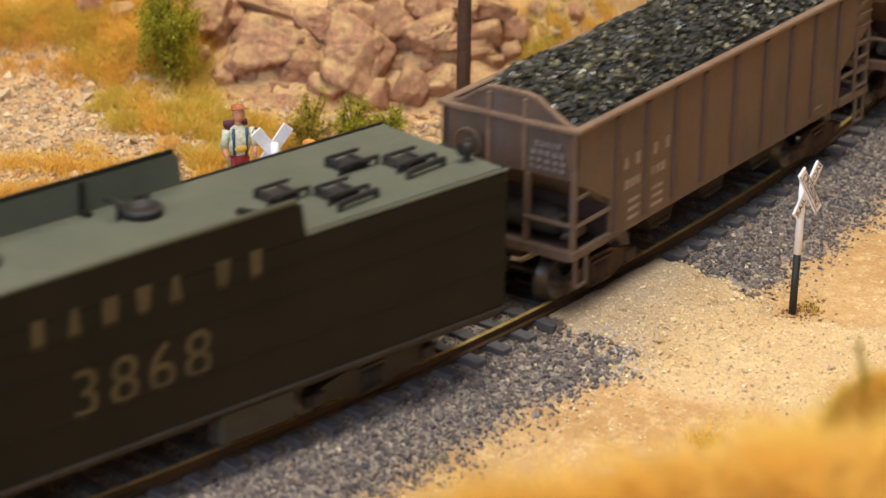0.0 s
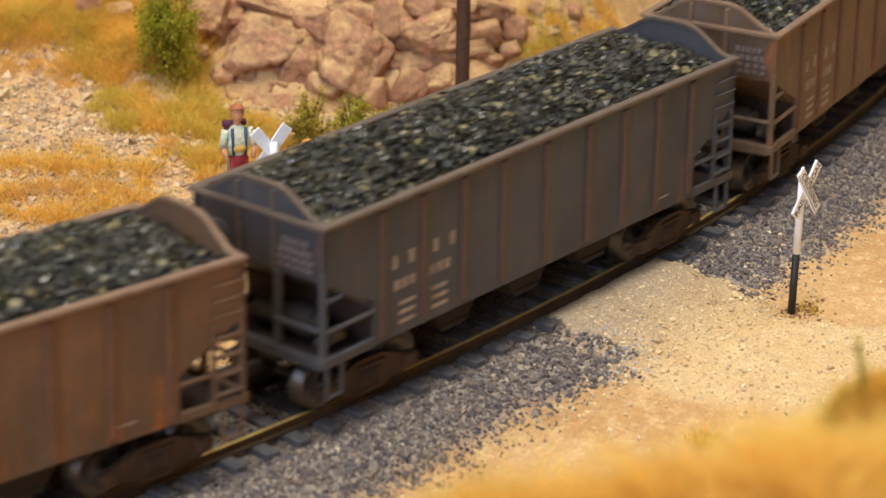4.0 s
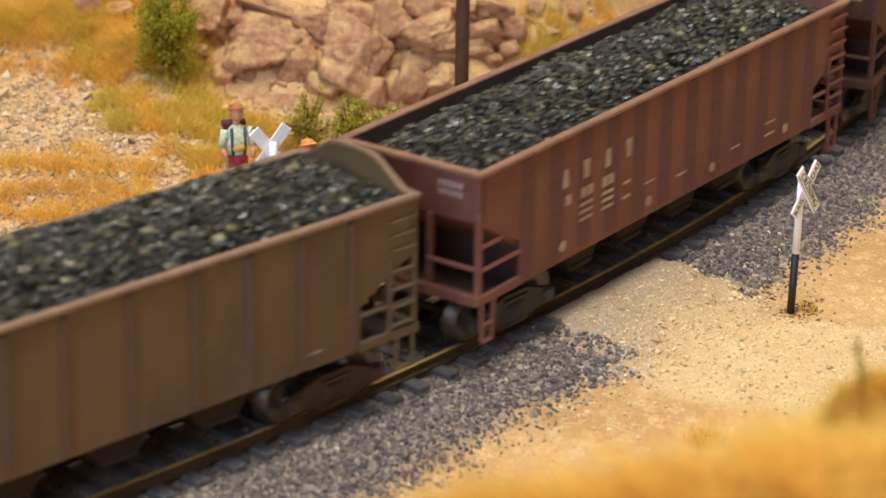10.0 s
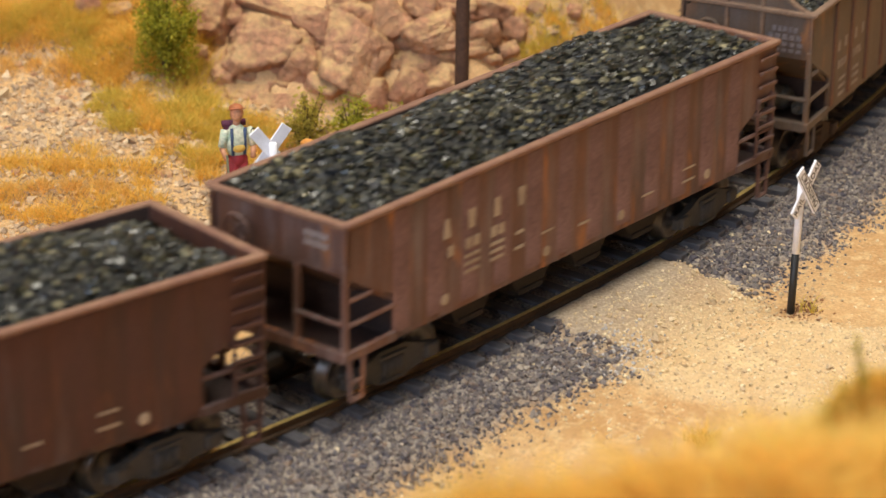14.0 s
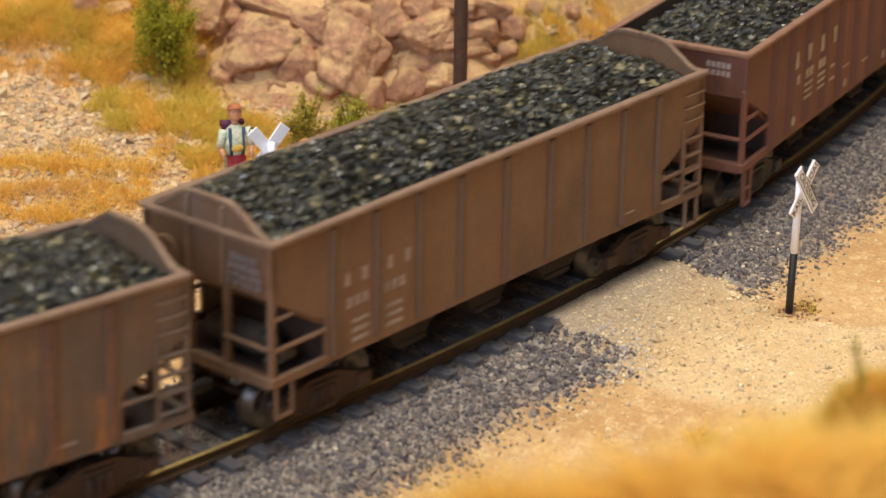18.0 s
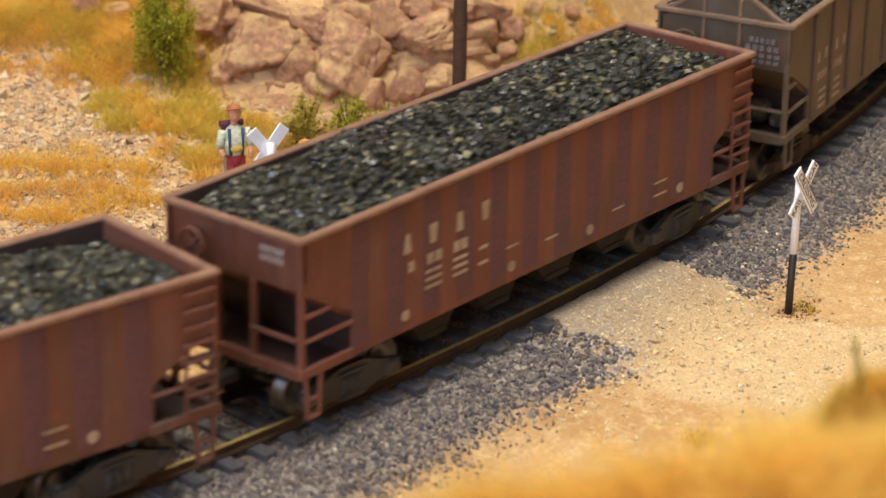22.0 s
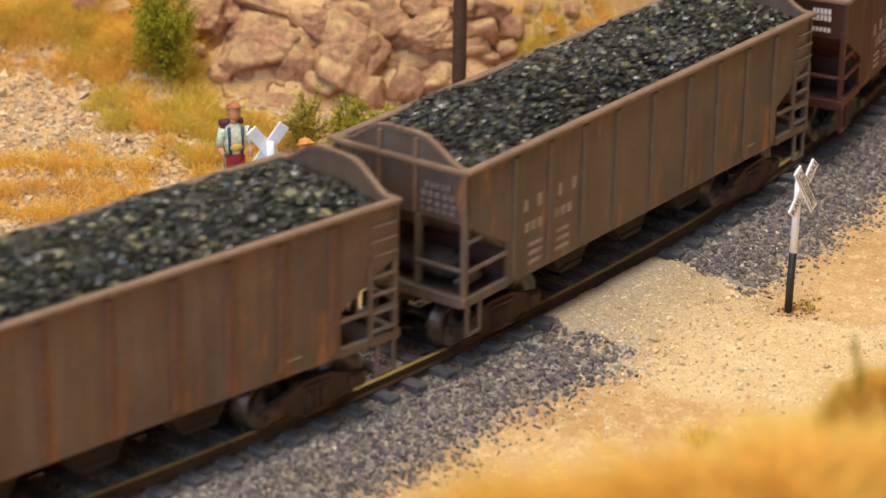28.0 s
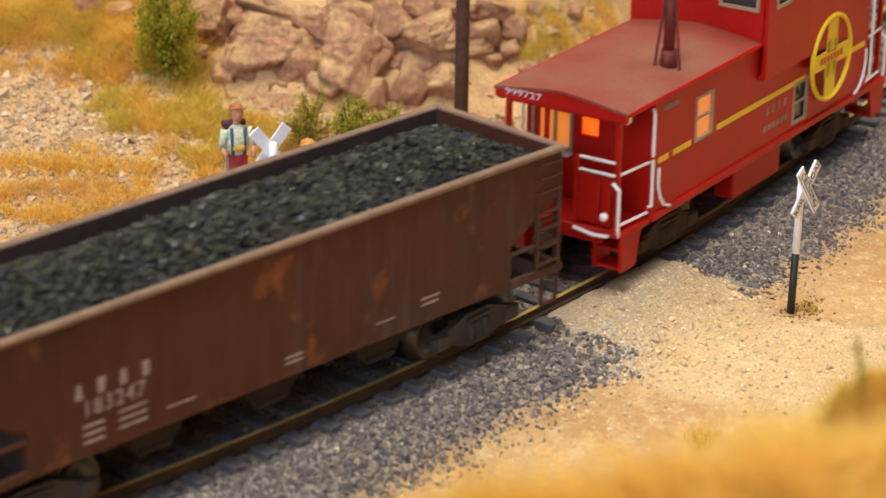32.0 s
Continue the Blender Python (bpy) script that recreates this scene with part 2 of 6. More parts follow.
def glow(name, colour, strength):
    m, nt, bs = nodes_of(name)
    bs.inputs["Base Color"].default_value = (*colour, 1)
    n = grain(nt, 0.25, 2)
    nt.links.new(blend(nt, span(nt, n, 0.35, 0.65), colour, [c * f for c, f in zip(colour, (1, 0.6, 0.4))]), bs.inputs["Emission Color"])
    bs.inputs["Emission Strength"].default_value = strength
    return m


def ground_material():
    m, nt, bs = nodes_of("sandy_earth")
    at = nt.nodes.new("ShaderNodeAttribute")
    at.attribute_name = "soil"
    sep = nt.nodes.new("ShaderNodeSeparateColor")
    nt.links.new(at.outputs["Color"], sep.inputs[0])
    big, mid, f = grain(nt, 0.03, 4), grain(nt, 0.25, 5, 0.7), grain(nt, 1.6, 3, 0.7)
    col = blend(nt, span(nt, big, 0.35, 0.65), (0.505, 0.290, 0.122), (0.63, 0.402, 0.190))
    col = blend(nt, times(nt, span(nt, mid, 0.48, 0.66), 0.7), col, (0.7400, 0.5355, 0.2825))
    col = blend(nt, times(nt, span(nt, grain(nt, 0.6, 4, 0.7), 0.56, 0.7), 0.55), col, (0.3000, 0.1985, 0.1141))
    pale = blend(nt, span(nt, mid, 0.4, 0.6), (0.72, 0.53, 0.285), (0.60, 0.42, 0.23))
    grey = blend(nt, span(nt, f, 0.35, 0.65), (0.20, 0.175, 0.16), (0.40, 0.345, 0.29))
    col = blend(nt, times(nt, sep.outputs[0], span(nt, grain(nt, 0.055, 4, 0.6), 0.36, 0.6, 0.35, 1.0)), col, pale)
    col = blend(nt, sep.outputs[1], col, grey)
    col = blend(nt, sep.outputs[2], col, blend(nt, span(nt, mid, 0.35, 0.65), (0.74, 0.48, 0.235), (0.56, 0.335, 0.165)))
    col = blend(nt, 1.0, col, span(nt, f, 0.25, 0.75, 0.72, 1.25), "MULTIPLY")
    nt.links.new(col, bs.inputs["Base Color"])
    bs.inputs["Roughness"].default_value = 0.95
    bs.inputs["Specular IOR Level"].default_value = 0.2
    relief(nt, bs, f, 0.6, 0.5)
    return m


EARTH = ground_material()
# yellow railhead: the reflected sand is put into the base colour
STEEL_TOP = plain("worn_rail_yellow_sheen", (0.80, 0.62, 0.22), (0.60, 0.42, 0.15), 0.42, 0.55, bump=0.05, spec=0.5)
RAIL_RUST = plain("rusty_rail", (0.072, 0.040, 0.018), (0.045, 0.026, 0.013), 0.75)
TIE_WOOD = plain("weathered_tie", (0.13, 0.125, 0.135), (0.075, 0.07, 0.075), 0.85, coarse=0.3, fine=1.2)
BALLAST = pieces("ballast_stone", [(0.048, 0.043, 0.052), (0.19, 0.158, 0.138), (0.088, 0.080, 0.096), (0.36, 0.295, 0.225), (0.085, 0.075, 0.090), (0.17, 0.14, 0.125), (0.46, 0.385, 0.29),
                                   (0.12, 0.105, 0.120), (0.23, 0.19, 0.16), (0.07, 0.062, 0.075), (0.28, 0.20, 0.145)], 0.85)
SCREE = pieces("brown_scree", [(0.46, 0.32, 0.19), (0.59, 0.425, 0.255), (0.27, 0.18, 0.11), (0.72, 0.54, 0.335), (0.50, 0.34, 0.195), (0.35, 0.24, 0.15), (0.63, 0.445, 0.26)], 0.9)
PEBBLE = pieces("pale_gravel", [(0.6400, 0.4662, 0.2463), (0.8000, 0.6352, 0.3706), (0.52, 0.38, 0.22), (0.58, 0.43, 0.255), (0.8600, 0.7245, 0.4588), (0.7000, 0.5156, 0.2735)], 0.9)
CHIPS = pieces("grey_chips", [(0.55, 0.51, 0.47), (0.42, 0.39, 0.37), (0.66, 0.60, 0.52), (0.30, 0.28, 0.28)], 0.9)
# the last, brightest tone is a painted yellowish glint on some lumps
COAL = pieces("coal", [(0.004, 0.004, 0.003), (0.014, 0.0135, 0.007), (0.036, 0.033, 0.016), (0.006, 0.0065, 0.0075), (0.016, 0.0145, 0.0075), (0.008, 0.0075, 0.005),
                       (0.062, 0.056, 0.028), (0.005, 0.005, 0.004), (0.030, 0.028, 0.014), (0.010, 0.012, 0.018), (0.013, 0.012, 0.006), (0.26, 0.22, 0.11)], 0.62, 0.65, spread=0.3, shiny=0.34)
COAL_DULL = pieces("dull_coal", [(0.004, 0.005, 0.004), (0.010, 0.011, 0.008), (0.034, 0.034, 0.020), (0.005, 0.006, 0.007), (0.018, 0.018, 0.011), (0.055, 0.052, 0.028), (0.010, 0.013, 0.022), (0.016, 0.017, 0.011)], 0.7, 0.45, spread=0.3, shiny=0.17)
COAL_BED = plain("coal_bed", (0.010, 0.010, 0.011), (0.018, 0.018, 0.018), 0.7)
def own_grain(nt, scale, detail):
    """Noise in the world, for still things of unlike scale."""
    pos = nt.nodes.new("ShaderNodeNewGeometry").outputs["Position"]
    no = nt.nodes.new("ShaderNodeTexNoise")
    no.inputs["Scale"].default_value = scale * 1000
    no.inputs["Detail"].default_value = detail
    no.inputs["Roughness"].default_value = 0.68
    nt.links.new(pos, no.inputs["Vector"])
    return no.outputs["Fac"]


def rock_material():
    """Sandstone: pinkish brown, with tan sand lying on it in patches."""
    m, nt, bs = nodes_of("red_sandstone")
    rnd = nt.nodes.new("ShaderNodeObjectInfo").outputs["Random"]
    stone = blend(nt, span(nt, rnd, 0.1, 0.9), (0.56, 0.270, 0.155), (0.76, 0.41, 0.235))
    stone = blend(nt, times(nt, span(nt, own_grain(nt, 0.22, 8), 0.44, 0.70), 0.75), stone, (0.25, 0.13, 0.090))
    sand = blend(nt, span(nt, own_grain(nt, 0.3, 3), 0.4, 0.6), (0.84, 0.56, 0.27), (0.74, 0.46, 0.22))
    up = nt.nodes.new("ShaderNodeSeparateXYZ")      # sand lies on what faces up
    nt.links.new(nt.nodes.new("ShaderNodeNewGeometry").outputs["Normal"], up.inputs[0])
    lie = times(nt, span(nt, up.outputs[2], 0.35, 0.8, 0.25, 1.0), span(nt, own_grain(nt, 0.14, 6), 0.42, 0.56))
    col = blend(nt, lie, stone, sand)
    f = own_grain(nt, 0.60, 7)
    col = blend(nt, 1.0, col, span(nt, f, 0.3, 0.7, 0.78, 1.2), "MULTIPLY")
    nt.links.new(col, bs.inputs["Base Color"])
    bs.inputs["Roughness"].default_value = 0.95
    bs.inputs["Specular IOR Level"].default_value = 0.15
    relief(nt, bs, f, 1.0, 2.2)
    return m


ROCK = rock_material()
STRAW = pieces("dry_grass", [(0.9288, 0.6357, 0.1625), (0.9700, 0.7459, 0.2431), (0.8640, 0.6798, 0.1625), (0.9700, 0.6136, 0.1625), (0.9288, 0.7459, 0.2236)], 0.85, 0.2, thin=True)
OLIVE = pieces("olive_grass", [(0.68, 0.53, 0.095), (0.78, 0.59, 0.125), (0.60, 0.49, 0.09), (0.80, 0.55, 0.11)], 0.85, 0.2, thin=True)
AMBER = pieces("amber_grass", [(0.88, 0.56, 0.110), (0.92, 0.64, 0.165), (0.80, 0.49, 0.090), (0.88, 0.66, 0.180)], 0.85, 0.2, thin=True)
ORANGE = pieces("orange_grass", [(0.94, 0.50, 0.11), (0.97, 0.57, 0.15), (0.90, 0.47, 0.10), (0.96, 0.62, 0.20)], 0.85, 0.2, thin=True)
RUSSET = pieces("russet_grass", [(0.84, 0.54, 0.14), (0.90, 0.63, 0.22), (0.76, 0.46, 0.11), (0.86, 0.62, 0.24)], 0.85, 0.2, thin=True)
DIRT = pieces("reddish_dirt", [(0.20, 0.09, 0.04), (0.34, 0.17, 0.08), (0.14, 0.07, 0.035), (0.42, 0.24, 0.12)], 0.95, 0.2)
LEAF = pieces("bush_leaf", [(0.36, 0.36, 0.025), (0.55, 0.50, 0.05), (0.20, 0.225, 0.022), (0.68, 0.58, 0.08)], 0.75, 0.3, thin=True)
LEAF_DRY = pieces("dry_leaf", [(0.42, 0.36, 0.05), (0.58, 0.48, 0.08), (0.32, 0.27, 0.045), (0.66, 0.52, 0.12)], 0.8, 0.25, thin=True)
TWIG = plain("twig", (0.16, 0.10, 0.05), (0.10, 0.06, 0.03), 0.85)
POLE_WOOD = plain("tarred_pole", (0.10, 0.048, 0.028), (0.06, 0.03, 0.02), 0.75, coarse=0.3)
WHITE = plain("white_paint", (0.87, 0.87, 0.90), (0.80, 0.80, 0.84), 0.5, tone=0.06, bump=0.05)
BLACK = plain("black_paint", (0.018, 0.018, 0.018), (0.03, 0.028, 0.026), 0.5, tone=0.15)
IRON = plain("black_iron", (0.0228, 0.0221, 0.0221), (0.0390, 0.0325, 0.0292), 0.55, 0.3)
TREAD = plain("wheel_tread", (0.12, 0.115, 0.115), (0.07, 0.06, 0.055), 0.35, 0.8, bump=0.05)
TRUCK = plain("truck_frame", (0.034, 0.022, 0.015), (0.07, 0.038, 0.022), 0.8)
TRUCK_GREY = plain("truck_frame_grey", (0.04, 0.043, 0.046), (0.07, 0.06, 0.05), 0.75)
MARK = plain("faded_marking", (0.34, 0.28, 0.245), (0.21, 0.165, 0.145), 0.75, tone=0.35)
MARK_BRIGHT = plain("cream_marking", (0.42, 0.33, 0.235), (0.29, 0.215, 0.15), 0.7, tone=0.15)
MARK_WHITE = plain("white_marking", (0.72, 0.68, 0.70), (0.60, 0.56, 0.58), 0.7, tone=0.12)
MARK_FAINT = plain("washed_out_marking", (0.22, 0.185, 0.185), (0.15, 0.125, 0.125), 0.75, tone=0.35)
MARK_DULL = plain("dull_white_marking", (0.36, 0.30, 0.28), (0.27, 0.215, 0.195), 0.75, tone=0.3)
RED = plain("red_enamel", (0.43, 0.0095, 0.0055), (0.37, 0.0085, 0.0050), 0.42, tone=0.08, bump=0.06, spec=0.25)
RED_ROOF = plain("dusty_red_roof", (0.25, 0.040, 0.026), (0.25, 0.098, 0.058), 0.7, coarse=0.035, tone=0.14)
YELLOW = plain("yellow_paint", (0.80, 0.58, 0.03), (0.74, 0.52, 0.03), 0.5, tone=0.06, bump=0.05)
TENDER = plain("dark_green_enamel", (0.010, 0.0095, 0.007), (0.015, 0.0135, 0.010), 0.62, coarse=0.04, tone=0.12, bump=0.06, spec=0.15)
TENDER_TOP = plain("olive_grey_deck", (0.086, 0.093, 0.066), (0.108, 0.113, 0.082), 0.7, coarse=0.05, tone=0.1)
TOOLBOX = plain("dusty_toolbox", (0.034, 0.036, 0.030), (0.045, 0.046, 0.040), 0.7)
GOLD = plain("faded_gold_marking", (0.080, 0.064, 0.026), (0.044, 0.036, 0.017), 0.7)
LIT = glow("lit_window", (1.0, 0.36, 0.06), 0.46)
LIT_SIDE = glow("dim_lit_window", (0.95, 0.40, 0.13), 0.42)
LIT_RED = glow("lit_door_window", (1.0, 0.16, 0.01), 0.95)
CHROME = plain("bright_metal", (0.75, 0.75, 0.78), (0.6, 0.6, 0.62), 0.2, 1.0, bump=0)


def window_glass():
    m, nt, bs = nodes_of("window_glass")
    bs.inputs["Base Color"].default_value = (0.035, 0.035, 0.035, 1)
    bs.inputs["Roughness"].default_value = 0.08
    return m


GLASS = window_glass()
RUST = (0.36, 0.12, 0.035)
COATS = {  # weathered coats of the hopper wagons, one a wagon
    1: paint("coat_1", (0.1345, 0.0841, 0.0562), (0.1045, 0.0732, 0.0562), (0.1859, 0.1465, 0.1179), RUST, 0.25, 0.45),
    2: paint("coat_2", (0.1659, 0.0890, 0.0488), (0.1152, 0.0712, 0.0468), (0.1876, 0.1366, 0.0975), RUST, 0.8, 0.4),
    3: paint("coat_3", (0.0679, 0.0714, 0.0795), (0.0475, 0.0541, 0.0678), (0.1125, 0.1081, 0.1166), RUST, 0.25, 0.45),
    4: paint("coat_4", (0.1588, 0.0959, 0.0507), (0.1152, 0.0772, 0.0507), (0.1956, 0.1553, 0.1268), (0.4074, 0.1428, 0.0424), 0.9, 0.5),
    5: paint("coat_5", (0.1813, 0.1009, 0.0435), (0.1317, 0.0801, 0.0408), (0.2158, 0.1465, 0.0771), RUST, 0.4, 0.35),
    6: paint("coat_6", (0.1270, 0.0871, 0.0435), (0.0962, 0.0693, 0.0408), (0.1616, 0.1277, 0.0771), RUST, 0.15, 0.35),
    7: paint("coat_7", (0.185, 0.062, 0.047), (0.150, 0.056, 0.047), (0.2020, 0.1431, 0.1123), RUST, 0.2, 0.4),
    8: paint("coat_8", (0.078, 0.0285, 0.0185), (0.056, 0.0235, 0.0175), (0.100, 0.054, 0.040), RUST, 0.3, 0.35),
    9: paint("coat_9", (0.1518, 0.0659, 0.0400), (0.1141, 0.0522, 0.0380), (0.2438, 0.2075, 0.1990), (0.4416, 0.1568, 0.0375), 1.0, 0.55),
    10: paint("coat_10", (0.150, 0.090, 0.052), (0.108, 0.077, 0.060), (0.1859, 0.1593, 0.1361), (0.3880, 0.1530, 0.0477), 0.9, 0.5),
    11: paint("coat_11", (0.188, 0.100, 0.054), (0.155, 0.086, 0.051), (0.2158, 0.1642, 0.1088), RUST, 0.25, 0.4),
    12: paint("coat_12", (0.1713, 0.0567, 0.0346), (0.1298, 0.0531, 0.0367), (0.1866, 0.1197, 0.1026), RUST, 0.3, 0.4),
    13: paint("coat_13", (0.1785, 0.0522, 0.0288), (0.1408, 0.0468, 0.0306), (0.1978, 0.1234, 0.1026), RUST, 0.4, 0.45),
    14: paint("coat_14", (0.1270, 0.0871, 0.0526), (0.0962, 0.0712, 0.0498), (0.1699, 0.1366, 0.0998), RUST, 0.2, 0.4),
    15: paint("coat_15", (0.1430, 0.0910, 0.0562), (0.1084, 0.0752, 0.0544), (0.2007, 0.1642, 0.1361), (0.4074, 0.1428, 0.0424), 0.8, 0.5),
    16: paint("coat_16", (0.1270, 0.0890, 0.0599), (0.0962, 0.0752, 0.0599), (0.1859, 0.1553, 0.1260), (0.4074, 0.1632, 0.0530), 0.95, 0.5),
    17: paint("coat_17", (0.0771, 0.0219, 0.0111), (0.0588, 0.0185, 0.0106), (0.0998, 0.0354, 0.0206), (0.30, 0.095, 0.024), 0.75, 0.12, spots=True),
}
CHORD = plain("dusty_top_chord", (0.24, 0.155, 0.10), (0.18, 0.11, 0.075), 0.8, coarse=0.2, tone=0.2)
CHORD_RED = plain("dusty_red_chord", (0.27, 0.150, 0.092), (0.20, 0.098, 0.066), 0.8, coarse=0.2, tone=0.2)
CHORD_DARK = plain("dark_top_chord", (0.14, 0.105, 0.08), (0.11, 0.08, 0.065), 0.8, coarse=0.2, tone=0.2)
# soot on the linings; in the end openings it stands for shade
INNER = plain("soot_and_recess_shade", (0.055, 0.032, 0.026), (0.035, 0.022, 0.02), 0.8)
RIB_BROWN = plain("rib_paint", (0.110, 0.069, 0.055), (0.085, 0.056, 0.049), 0.7)
RIB_RED = plain("red_rib_paint", (0.125, 0.050, 0.055), (0.100, 0.045, 0.052), 0.7)
RIB_PURPLE = plain("purple_rib_paint", (0.125, 0.048, 0.054), (0.100, 0.043, 0.052), 0.7)
RIB_PALE = plain("bleached_rib_paint", (0.22, 0.125, 0.115), (0.12, 0.060, 0.050), 0.75, coarse=0.08)
# darker than the coats: the shade under the wagons is painted in
CHUTE = plain("shade_dark_chute", (0.030, 0.021, 0.016), (0.02, 0.015, 0.012), 0.85)
RIB_RUST = plain("rusty_rib_paint", (0.175, 0.080, 0.043), (0.105, 0.060, 0.046), 0.75, coarse=0.1)


# ---- the land: one sheet, with the crossing, the foreground bank and the hill ----
def depth_side(x, y):
    """Ways along and across the line of sight, over the ground, from the camera."""
    u, v = np.asarray(x, float) + 386, np.asarray(y, float) + 321
    return 0.768 * u + 0.64 * v, 0.64 * u - 0.768 * v


ROAD = np.array([(-60, 240), (-5, 165), (25, 118), (28, 70), (36, 30), (44, 0), (44, -22), (42, -45), (60, -85), (110, -170), (180, -320)], float)


def from_road(x, y):
    best = np.full(np.shape(x), 1e9)
    for (ax, ay), (bx, by) in zip(ROAD, ROAD[1:]):
        ex, ey = bx - ax, by - ay
        t = np.clip(((x - ax) * ex + (y - ay) * ey) / (ex * ex + ey * ey), 0, 1)
        best = np.minimum(best, np.hypot(x - ax - t * ex, y - ay - t * ey))
    return best


def land(x, y):
    """Height of the ground and its soil: pale road, grey ballast, rocky slope."""
    x, y = np.asarray(x, float), np.asarray(y, float)
    off, s = from_track(x, y)
    far, side = depth_side(x, y)
    rough = field(x, y, 37, 1) * 2.2 + field(x, y, 11, 2) * 1.1 + field(x, y, 4.1, 3) * 0.45 + field(x, y, 1.9, 4) * 0.25
    wob = field(x, y, 9, 5) * 9 + field(x, y, 3.5, 6) * 4
    a = np.abs(off)
    z = -8.2 + rough + ramp(off, 60, 135) * 8
    # road and crossing
    rd = from_road(x, y) + wob * 0.8
    road = 1 - ramp(rd, 20, 27)
    deck = -1.5 - 5.7 * ramp(a, 13, 44) + field(x, y, 5, 7) * 0.5 + field(x, y, 2, 8) * 0.3 + ramp(off, 60, 135) * 8
    z = z * (1 - road) + deck * road
    # ballast
    bed = (1 - ramp(a + wob * 0.55, 26, 33))
    shoulder = -3.55 - 4.6 * ramp(a, 15, 33) + field(x, y, 2.2, 9) * 0.5
    use = bed * (1 - road * ramp(a, 8.2, 11))
    z = np.where(use > 0, z * (1 - use) + np.minimum(shoulder, z + 6) * use, z)
    z = np.where(a < 7.4, -3.0 + field(x, y, 2.2, 9) * 0.5, z)
    z = np.where((a >= 7.2) & (a < 9.6), np.minimum(z, -2.6), z)
    # hill
    d = far - 502 + field(x, y, 30, 10) * 12
    steep = 0.5 + 0.5 * ramp(side, -82, -58)
    hill = np.maximum(d - 142, 0) * steep + ramp(d, 95, 145) * 3
    hill = 130 * (1 - np.exp(-hill / 130)) * ramp(off, 48, 100) * ramp(far, 520, 560)
    z = z + hill * (1 + field(x, y, 17, 11) * 0.25) + ramp(hill, 2, 10) * (field(x, y, 8, 12) * 3 + field(x, y, 3, 13) * 1.2)
    # foreground bank
    top = 75.5 + 15.5 * ramp(side, -26, 4) + 8.5 * ramp(side, 8, 50) + field(x, y, 17, 14) * 9 + field(x, y, 7, 15) * 4
    z = z + top * np.exp(-((far - 250) / 36.0) ** 2) * (1 - ramp(np.abs(side - 60), 160, 300))
    rise = (71 + field(x, y, 12, 17) * 14) * ramp(side, 26, 58) * (1 - ramp(side, 90, 200))
    z = z + rise * np.exp(-((far - 335) / 19.0) ** 2)
    rocky = ramp(hill, 1.5, 5) * ramp(side, -72, -58) * (1 - ramp(side, 17, 29))
    z = z - 9.0 * rocky
    pale = np.maximum(road * (1 - 0.75 * ramp(off, 60, 90)), 0.12 * (1 - ramp(np.abs(side + 85 + wob), 14, 30)) * (1 - ramp(np.abs(d - 105 + wob), 12, 32)) * ramp(off, 60, 80))
    dusty = np.maximum(use, 0.62 * road * (1 - ramp(a + wob * 0.6, 16, 38)))
    return z, np.stack([np.clip(pale, 0, 1), np.clip(dusty, 0, 1), np.clip(rocky, 0, 1)], -1)


def steps(fine_a, fine_b, fine, lo, hi):
    mid = list(np.arange(fine_a, fine_b + 0.01, fine))
    out, st, v = [], fine, fine_b
    while v < hi:
        st *= 1.16
        v += st
        out.append(min(v, hi))
    left, st, v = [], fine, fine_a
    while v > lo:
        st *= 1.16
        v -= st
        left.append(max(v, lo))
    return np.array(left[::-1] + mid + out)


def build_ground():
    gx, gy = steps(-150, 270, 1.25, -4200, 4200), steps(-190, 250, 1.25, -3000, 4200)
    X, Y = np.meshgrid(gx, gy)
    Z, soil = land(X, Y)
    nx, ny = len(gx), len(gy)
    v = np.stack([X, Y, Z], -1).reshape(-1, 3)
    i = np.arange(nx * ny).reshape(ny, nx)
    f = np.stack([i[:-1, :-1], i[:-1, 1:], i[1:, 1:], i[1:, :-1]], -1).reshape(-1, 4)
    ob = merged(v, f.tolist(), "ground", EARTH)
    at = ob.data.color_attributes.new("soil", "FLOAT_COLOR", "POINT")
    at.data.foreach_set("color", np.concatenate([soil.reshape(-1, 3), np.ones((len(v), 1))], 1).ravel())
    ob.data.polygons.foreach_set("use_smooth", np.ones(len(f), bool))
    tagged(ob, "orange sandy desert soil with a pale gravel road across the track", "ground", kind="structure")
    return ob


build_ground()


def room():
    wall = plain("room_wall", (0.62, 0.56, 0.48), (0.56, 0.50, 0.43), 0.9, coarse=0.002, fine=0.02, bump=0.1)
    x0, x1, y0, y1, z0, z1 = -4300, 4300, -3100, 4300, -900, 1650
    for name, c, s in (("wall_west", (x0 - 50, 600, 375), (100, 7600, 2550)), ("wall_east", (x1 + 50, 600, 375), (100, 7600, 2550)),
                       ("wall_south", (0, y0 - 50, 375), (8600, 100, 2550)), ("wall_north", (0, y1 + 50, 375), (8600, 100, 2550)),
                       ("floor", (0, 600, z0 - 50), (8800, 7800, 100)), ("ceiling", (0, 600, z1 + 50), (8800, 7800, 100))):
        bm = bmesh.new()
        box(bm, c, s)
        tagged(link(name, bm, wall), "plain cream-painted surface of the room", name.split("_")[0], kind="structure")


room()


